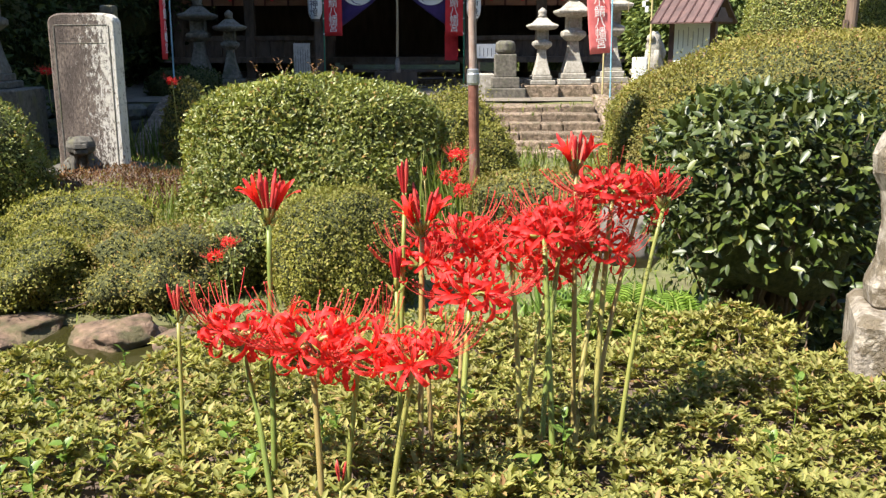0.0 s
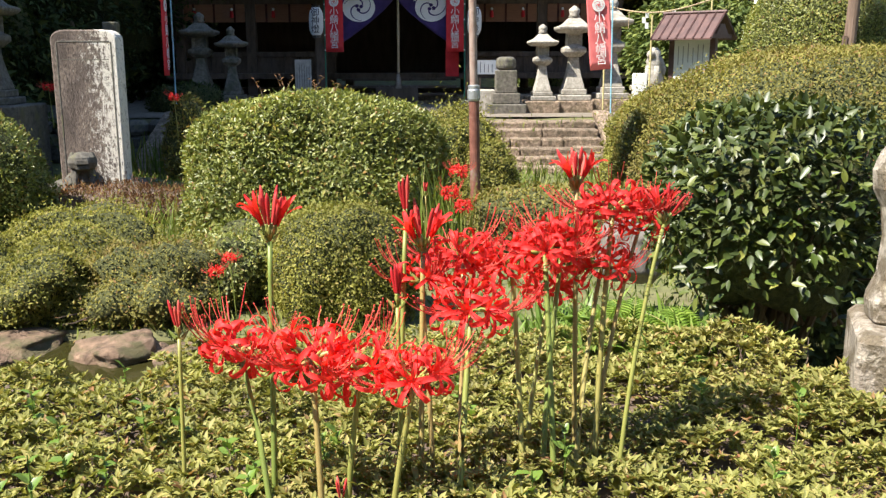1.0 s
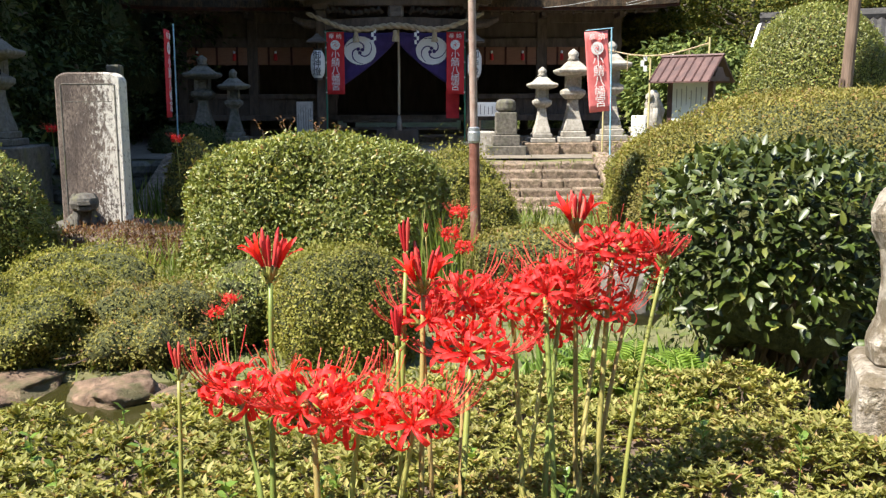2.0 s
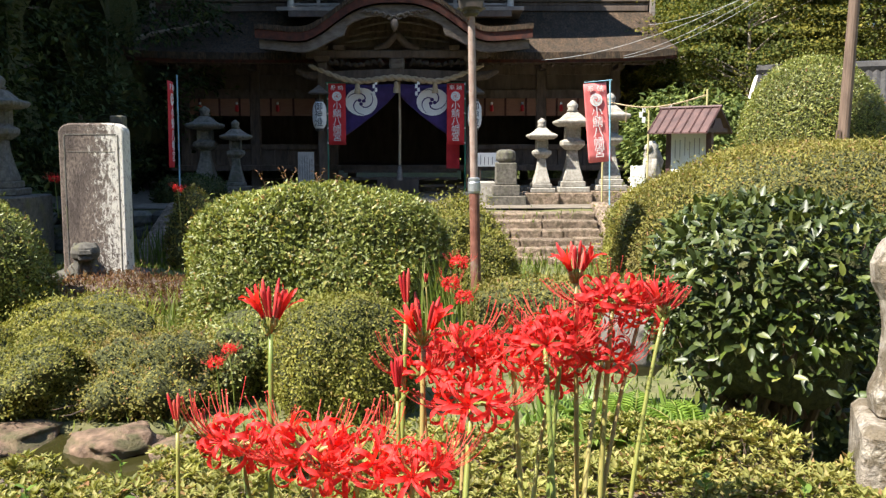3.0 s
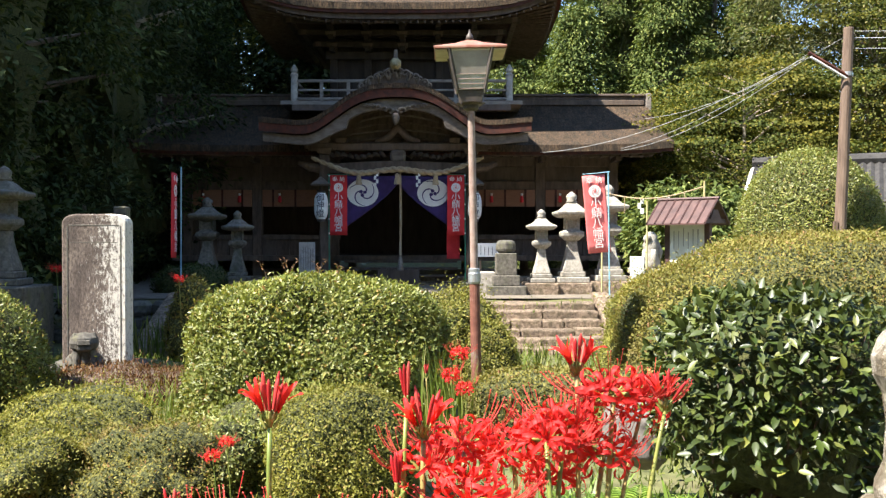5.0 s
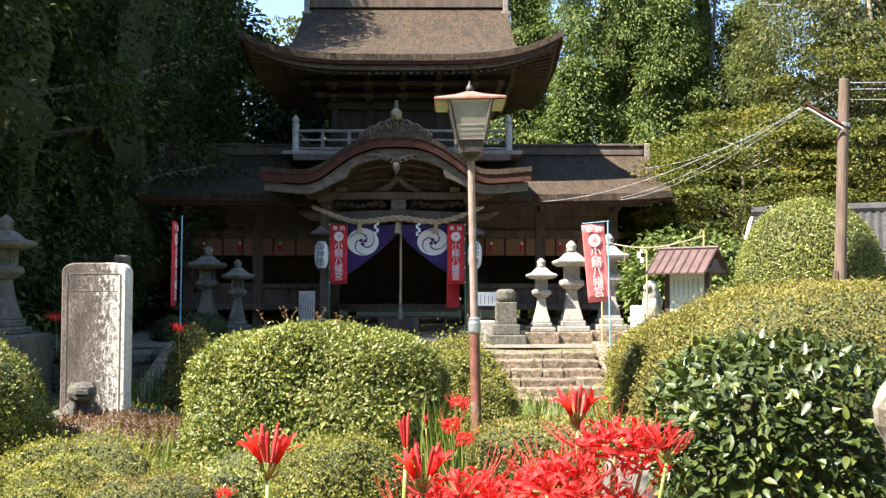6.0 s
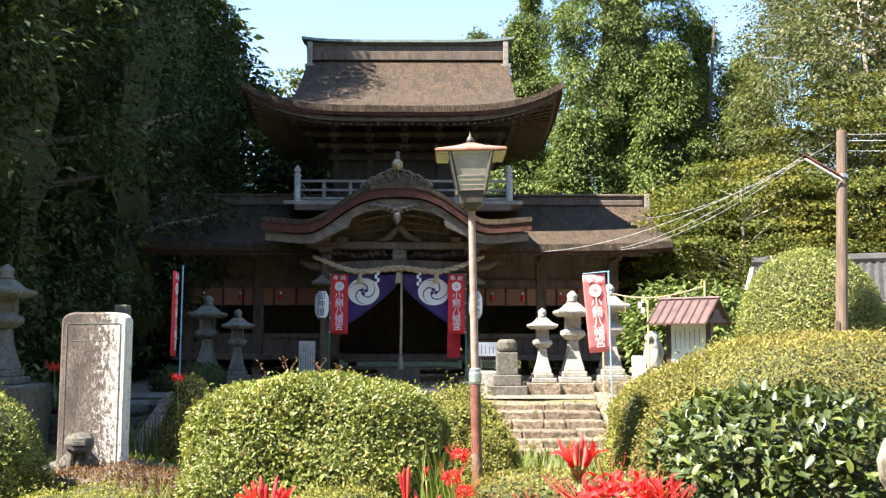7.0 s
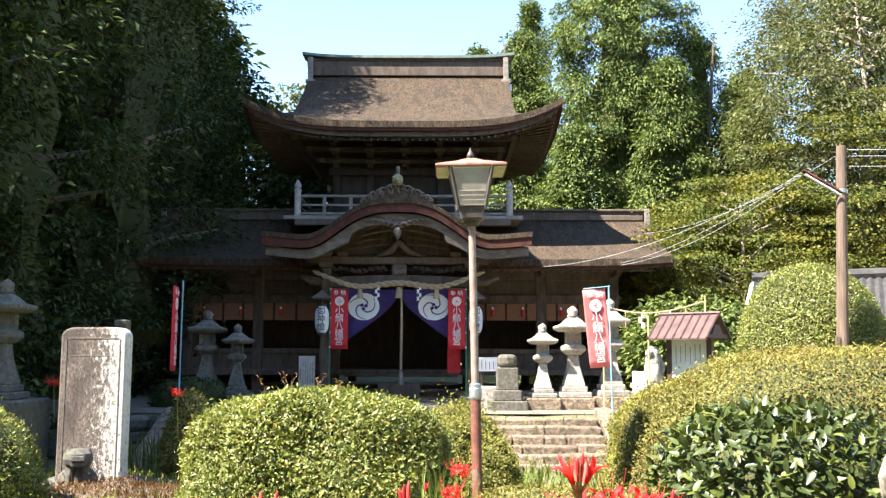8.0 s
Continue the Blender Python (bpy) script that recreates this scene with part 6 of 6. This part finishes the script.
PETALS = [smooth_mesh("petal", petal_shape(LRNG.uniform(5.0, 7.4), 0.100 * LRNG.uniform(0.85, 1.12), 0.0054 * LRNG.uniform(0.85, 1.2), LRNG.uniform(0.9, 1.25)), L_petal) for _ in range(8)]
SLIM = [smooth_mesh("petal", petal_shape(LRNG.uniform(0.4, 1.6), 0.075 * LRNG.uniform(0.85, 1.12), 0.0060 * LRNG.uniform(0.85, 1.2), LRNG.uniform(1.35, 1.5)), L_petal) for _ in range(4)]
STAMENS = [raw("stamen_spray", stamen_shape(LRNG), L_stamen) for _ in range(4)]
BUDS = [smooth_mesh("bud", Shape().lathe([(0.0018, 0), (0.0028, 0.008), (0.0036, 0.025), (0.0046, 0.046), (0.0042, 0.060), (0.0012, 0.072)], 8), L_bud)]
STALK = smooth_mesh("floret", Shape().lathe([(0.0022, 0), (0.0020, 0.016), (0.0044, 0.021), (0.0046, 0.027), (0.0026, 0.034), (0.0032, 0.038)], 7), L_stem)


def spider_lily(head, foot, stage=1.0, size=1.0, count=7, label="", seed=0):
    """A scape from foot to head that carries a ring of florets."""
    rng = random.Random(seed)
    hx, hy, hz = head
    fx, fy, fz = foot
    t = thing("spider_lily", label or "scarlet spider lily in full bloom on a bare green stem", "flower", "red spider lilies", at=pose(fx, fy, fz))
    top = Vector((hx - fx, hy - fy, hz - fz))
    mid = top * 0.5 + Vector((-0.2 * top.x, 0, 0.02))
    pts = [mid * 2 * u * (1 - u) + top * u * u for u in [i / 8 for i in range(9)]]
    part("stem", Shape().tube([tuple(p) for p in pts], [(0.0066 - 0.0016 * i / 8) * size for i in range(9)], 8), L_stem, t, smooth=True)
    for d in (-1, 1):
        part("sheath", Shape().lathe([(0.002, 0), (0.005, 0.006), (0.003, 0.02), (0.0005, 0.032)], 6, m=Matrix.Translation(top + Vector((d * 0.004, 0, -0.003))) @ pose(0, 0, 0, 0, d * 38, 0)), L_stem, t, "papery dry sheath")
    for k in range(count):
        az = 360 * k / count + rng.uniform(-14, 14)
        tip = {1.0: rng.uniform(58, 98), 0.12: rng.uniform(8, 34), 0.0: rng.uniform(3, 16)}[stage]
        m = Matrix.Translation(top) @ pose(0, 0, -0.002, 0, 0, az) @ pose(0, 0, 0, 0, tip, 0) @ Matrix.Diagonal((size, size, size, 1))
        f = part("floret", STALK, L_stem, t, at=m)
        if stage > 0.5:
            spin = rng.uniform(0, 60)
            for j in range(6):
                part("petal", rng.choice(PETALS), L_petal, f, at=pose(0, 0, 0.036, 0, 0, spin + 60 * j + rng.uniform(-12, 12)) @ pose(0, 0, 0, 0, rng.uniform(-12, 12), 0))
            part("stamen_spray", rng.choice(STAMENS), L_stamen, f, "long thin red stamens", at=pose(0, 0, 0.036, 0, 0, 180) @ pose(0, 0, 0, 0, rng.uniform(-12, 8), rng.uniform(-15, 15)), kind="stuff")
        elif stage > 0.05 and k % 4 == 0:
            for j in range(6):
                part("petal", rng.choice(SLIM), L_petal, f, at=pose(0, 0, 0.034, 0, 0, 60 * j + rng.uniform(-12, 12)))
        else:
            part("bud", BUDS[0], L_petal, f, "slender closed red bud", at=pose(0, 0, 0.034, rng.uniform(-6, 6), rng.uniform(-6, 6), 0) @ Matrix.Diagonal((1, 1, rng.uniform(0.85, 1.15), 1)))
    return t


BUD, HALF, FULL = 0.0, 0.12, 1.0
LILIES = [
    # head, foot, stage, size, florets
    ((-0.43, 1.90, 1.20), (-0.33, 1.72, 0.72), FULL, 1.0, 7), ((-0.27, 1.84, 1.20), (-0.24, 1.74, 0.70), FULL, 1.05, 7),
    ((-0.17, 1.86, 1.17), (-0.21, 1.80, 0.70), FULL, 1.0, 7), ((-0.055, 1.82, 1.165), (-0.12, 1.76, 0.70), FULL, 1.0, 7),
    ((0.065, 2.04, 1.25), (0.03, 1.80, 0.72), FULL, 1.1, 7), ((0.05, 2.20, 1.335), (0.04, 2.0, 0.75), FULL, 1.05, 7),
    ((0.245, 2.20, 1.345), (0.26, 2.02, 0.75), FULL, 1.05, 7), ((0.30, 2.28, 1.36), (0.235, 2.08, 0.75), FULL, 1.0, 6),
    ((0.425, 2.30, 1.44), (0.37, 2.14, 0.75), FULL, 1.1, 7), ((0.40, 2.30, 1.285), (0.31, 2.06, 0.75), FULL, 1.0, 6),
    ((0.28, 2.36, 1.21), (0.20, 2.15, 0.75), FULL, 0.9, 6), ((0.17, 2.25, 1.31), (0.19, 2.05, 0.75), FULL, 1.0, 6),
    ((-0.375, 2.0, 1.385), (-0.37, 1.9, 0.72), HALF, 1.1, 8), ((-0.045, 2.1, 1.34), (-0.05, 1.95, 0.75), HALF, 1.1, 7),
    ((-0.085, 2.12, 1.40), (-0.10, 1.95, 0.75), BUD, 1.0, 4), ((0.54, 2.25, 1.375), (0.42, 2.10, 0.75), HALF, 0.95, 7),
    ((0.335, 2.32, 1.45), (0.33, 2.2, 0.75), HALF, 1.05, 7), ((-0.585, 2.0, 1.165), (-0.58, 1.95, 0.74), BUD, 0.85, 4),
    ((-0.10, 2.0, 1.235), (-0.09, 1.95, 0.75), BUD, 0.9, 4), ((-0.19, 1.62, 0.955), (-0.19, 1.60, 0.75), BUD, 0.6, 3),
    ((-0.05, 2.1, 1.30), (-0.02, 2.0, 0.75), FULL, 0.85, 5), ((0.50, 2.32, 1.40), (0.36, 2.15, 0.75), FULL, 0.85, 5),
]
NAMES = {FULL: "scarlet spider lily in full bloom on a bare green stem", HALF: "half-open red spider lily with upright slender buds", BUD: "red spider lily still in closed bud"}
for k, (head, foot, stage, size, count) in enumerate(LILIES):
    spider_lily((head[0], head[1], head[2] - (0.03 if stage == FULL else 0)), foot, stage, size * (1.1 if stage == FULL else 1.0), count, NAMES[stage], 100 + k)
# plants further off
for k, (x, y, z, h) in enumerate(((0.06, 7.0, 0.2, 0.56), (0.16, 6.9, 0.2, 0.47), (0.13, 7.2, 0.2, 0.70), (-1.32, 5.6, 0.1, 0.46), (-1.38, 5.5, 0.1, 0.40), (-5.05, 12.0, 0.9, 0.52), (-3.68, 12.8, 0.7, 0.55), (-0.13, 7.0, 0.2, 0.54))):
    spider_lily((x, y, z + h), (x + 0.03, y, z), FULL if k != 7 else BUD, 0.62 if k in (3, 4) else 1.0, 6, "distant red spider lily among the shrubs", 140 + k)


def weed(x, y, z, seed):
    """A small weed with rounded pale leaves on a thin stem."""
    rng = random.Random(seed)
    t = thing("weed", "pale green round-leaved weed in the azalea bed", "plant", "weeds", at=pose(x, y, z))
    h = rng.uniform(0.08, 0.15)
    part("stem", Shape().tube([(0, 0, -0.1), (0.005, 0, h * 0.5), (0.0, 0.005, h)], 0.0016, 5), L_fern, t)
    me = leaves("leaf", np.zeros((1, 3)), np.array([[1.0, 0, 0.4]]), np.array([[0, 0, 1.0]]), 1.0, 0.75, L_fern, OVAL)
    for k in range(5):
        q = rng.uniform(0.025, 0.042)
        part("leaf", me, L_fern, t, at=pose(0, 0, h * (0.45 + 0.13 * k), rng.uniform(-20, 20), rng.uniform(-40, 20), 137 * k) @ Matrix.Diagonal((q, q, q, 1)))


WR = random.Random(31)
for k in range(26):
    yy = WR.uniform(1.75, 2.6)
    weed(WR.uniform(-0.52, -0.12) * yy if k < 18 else WR.uniform(-0.1, 0.5) * yy, yy, 0.80, k)


# ---- trees ----
def tree(name, x, y, height, spread, n_clump, per, leaf, material, label, seed, form="cone", base=0.12, aspect=0.5, trunk=None, limb=M_trunk, z=None, droop=0.25, clump=None, core=0.0):
    rng = np.random.default_rng(seed)
    z0 = float(ground_z(x, y)) - 0.1 if z is None else z
    t = thing(name, label, "tree", "trees round the shrine", at=pose(x, y, z0, 0, 0, float(rng.uniform(-20, 20))))
    bend = rng.normal(0, 0.02, 2)
    tr = trunk or height * 0.018
    line = [(bend[0] * height * u * u * 3, bend[1] * height * u * u * 3, height * 0.96 * u) for u in np.linspace(0, 1, 9)]
    part("trunk", Shape().tube(line, [tr * (1 - 0.93 * u) + 0.01 for u in np.linspace(0, 1, 9)], 10), limb, t, smooth=True)
    h = base + (1 - base) * rng.random(n_clump) ** (1.15 if form == "cone" else 0.8)
    if form == "cone":
        rmax = spread * (1 - h) ** 0.62 * (0.75 + 0.35 * rng.random(n_clump))
    elif form == "column":
        rmax = spread * np.minimum((1 - h) * 3.2, 1) ** 0.6 * (0.7 + 0.4 * rng.random(n_clump))
    elif form == "layer":
        h = np.round(h * 9) / 9 + 0.035 * np.sin(1.7 * np.arange(n_clump)) + rng.normal(0, 0.012, n_clump)
        rmax = spread * np.sqrt(np.clip(1 - ((h - 0.5) / 0.56) ** 2, 0.05, 1)) * (0.8 + 0.3 * rng.random(n_clump))
    else:
        rmax = spread * np.sqrt(np.clip(1 - ((h - 0.58) / 0.46) ** 2, 0.03, 1)) * (0.8 + 0.3 * rng.random(n_clump))
    a = rng.uniform(0, 6.283, n_clump)
    rr = rmax * np.sqrt(0.25 + 0.75 * rng.random(n_clump))
    c = np.stack([rr * np.cos(a), rr * np.sin(a), h * height], 1)
    for i in range(0, n_clump, max(1, n_clump // 30)):
        zz = max(c[i, 2] - 0.35 * rr[i] * (1.2 if form != "cone" else 0.4), 0.05 * height)
        p0 = np.array([0, 0, zz])
        m = (p0 + c[i]) / 2 + np.array([0, 0, 0.08 * rr[i]]) + rng.normal(0, 0.05 * rr[i] + 0.01, 3)
        part("limb", Shape().tube([tuple(p0), tuple(m), tuple(c[i])], [tr * 0.34, tr * 0.2, tr * 0.06], 5), limb, t)
    # core closes sky gaps; its tone replaces shade deep in the crown
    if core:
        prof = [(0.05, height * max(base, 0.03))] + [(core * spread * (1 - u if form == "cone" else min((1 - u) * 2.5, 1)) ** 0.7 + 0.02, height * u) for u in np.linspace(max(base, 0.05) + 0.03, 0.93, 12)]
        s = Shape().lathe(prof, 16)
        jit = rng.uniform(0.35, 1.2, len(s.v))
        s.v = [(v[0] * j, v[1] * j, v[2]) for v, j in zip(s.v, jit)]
        part("inner_body", s, M_core, t, "solid filler body that blocks sky, toned as inner shade")
    cs = (clump or spread * 0.24) * (0.6 + 0.8 * rng.random(n_clump))
    C = np.repeat(c, per, 0)
    off = unit(rng.normal(size=(len(C), 3))) * (rng.random((len(C), 1)) ** 0.45) * np.repeat(cs, per)[:, None]
    off[:, 2] *= 0.12 if form == "layer" else 0.55
    out = unit(np.stack([C[:, 0], C[:, 1], np.zeros(len(C))], 1) + 1e-6)
    off += -np.array([0, 0, 1.0]) * droop * np.abs((off * out).sum(1))[:, None]
    pos = C + off
    way = unit(out * 0.5 + unit(off + 1e-6) * 0.6 + rng.normal(0, 0.5, off.shape) - np.array([0, 0, droop]))
    up = unit(np.array([0, 0, 1.0]) + 0.5 * out + rng.normal(0, 0.5, off.shape))
    ln = leaf * rng.uniform(0.6, 1.4, len(C))
    part("crown", leaves("crown", pos, way, up, ln, ln * aspect, material), material, t, "dense foliage in uneven clumps", kind="stuff")
    return t


CY = "tall dense green cypress in sunlight"
for k, (x, y, h, s) in enumerate(((6.7, 34, 18.6, 3.0), (10.0, 35, 13.0, 2.8), (3.0, 36, 13.2, 2.9), (12.4, 37, 12.0, 3.0), (7.8, 31.5, 11.4, 2.6), (4.6, 31.5, 9.0, 2.2), (10.8, 32, 9.6, 2.6))):
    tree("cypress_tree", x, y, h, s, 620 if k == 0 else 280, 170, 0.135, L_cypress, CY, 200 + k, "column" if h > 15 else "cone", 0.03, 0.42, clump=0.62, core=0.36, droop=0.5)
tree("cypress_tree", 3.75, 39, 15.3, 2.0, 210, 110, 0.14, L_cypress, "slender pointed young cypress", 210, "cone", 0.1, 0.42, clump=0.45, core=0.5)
tree("cypress_tree", 1.5, 41, 13.4, 1.6, 100, 100, 0.17, L_cypress, "cypress top behind the roof ridge", 211, "cone", 0.1, 0.42, clump=0.6)
tree("broadleaf_tree", -6.3, 38, 11.0, 3.4, 150, 80, 0.26, L_maple, "sunlit broadleaf tree behind the hall", 212, "round", 0.1, 0.5, clump=0.8)
for k, (x, y, h, s) in enumerate(((12.5, 26, 12.0, 4.2), (16.0, 28, 14.0, 4.6), (14.6, 33, 16.5, 3.5))):
    tree("broadleaf_tree", x, y, h, s, 330, 170, 0.135, L_grey, "tall grey-green broadleaf tree with pale branches", 220 + k, "round", 0.1, 0.45, limb=M_branch_pale, clump=0.9)
for k, (x, y, h, s) in enumerate(((7.9, 24.0, 5.6, 3.2), (11.4, 24.5, 7.8, 3.6), (14.2, 24, 7.2, 3.4), (6.5, 26.5, 5.0, 2.4))):
    tree("maple_tree", x, y, h, s, 230, 190, 0.075, L_maple, "layered maple turning yellow-green", 230 + k, "layer", 0.30, 0.75, limb=M_branch_pale, droop=0.15, clump=0.80)
for k, (x, y, h, s) in enumerate(((5.2, 27.5, 4.6, 1.8), (5.35, 19.9, 2.3, 1.4))):
    tree("shrub_tree", x, y, h, s, 120, 80, 0.14, L_cypress, "green shrubby tree beside the hall", 240 + k, "round", 0.02, 0.5, clump=0.5)
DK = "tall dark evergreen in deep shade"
# those past the left edge are unseen, added there to cast shade
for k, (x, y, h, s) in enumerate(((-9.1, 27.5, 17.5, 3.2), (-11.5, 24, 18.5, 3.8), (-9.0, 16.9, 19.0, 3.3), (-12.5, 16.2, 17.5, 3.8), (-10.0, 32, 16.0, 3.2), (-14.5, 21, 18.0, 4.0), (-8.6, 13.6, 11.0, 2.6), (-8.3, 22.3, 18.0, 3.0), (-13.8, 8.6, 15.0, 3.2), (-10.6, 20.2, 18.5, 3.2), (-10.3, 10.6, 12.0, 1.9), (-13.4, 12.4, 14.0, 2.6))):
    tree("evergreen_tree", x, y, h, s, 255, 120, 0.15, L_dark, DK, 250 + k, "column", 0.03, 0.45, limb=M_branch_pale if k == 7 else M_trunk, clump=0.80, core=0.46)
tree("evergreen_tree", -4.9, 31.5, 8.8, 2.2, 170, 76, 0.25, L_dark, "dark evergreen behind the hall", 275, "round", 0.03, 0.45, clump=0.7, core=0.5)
# never in view: added behind and beside to cut skylight on the hall
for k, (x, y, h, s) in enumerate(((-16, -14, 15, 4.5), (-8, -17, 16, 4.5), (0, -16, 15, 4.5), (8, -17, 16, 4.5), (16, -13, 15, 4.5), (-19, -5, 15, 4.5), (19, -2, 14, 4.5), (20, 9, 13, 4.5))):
    tree("evergreen_tree", x, y, h, s, 130, 40, 0.6, L_dark, "unseen evergreen added to hold back skylight", 280 + k, "round", 0.05, 0.5, clump=1.3, core=0.6)
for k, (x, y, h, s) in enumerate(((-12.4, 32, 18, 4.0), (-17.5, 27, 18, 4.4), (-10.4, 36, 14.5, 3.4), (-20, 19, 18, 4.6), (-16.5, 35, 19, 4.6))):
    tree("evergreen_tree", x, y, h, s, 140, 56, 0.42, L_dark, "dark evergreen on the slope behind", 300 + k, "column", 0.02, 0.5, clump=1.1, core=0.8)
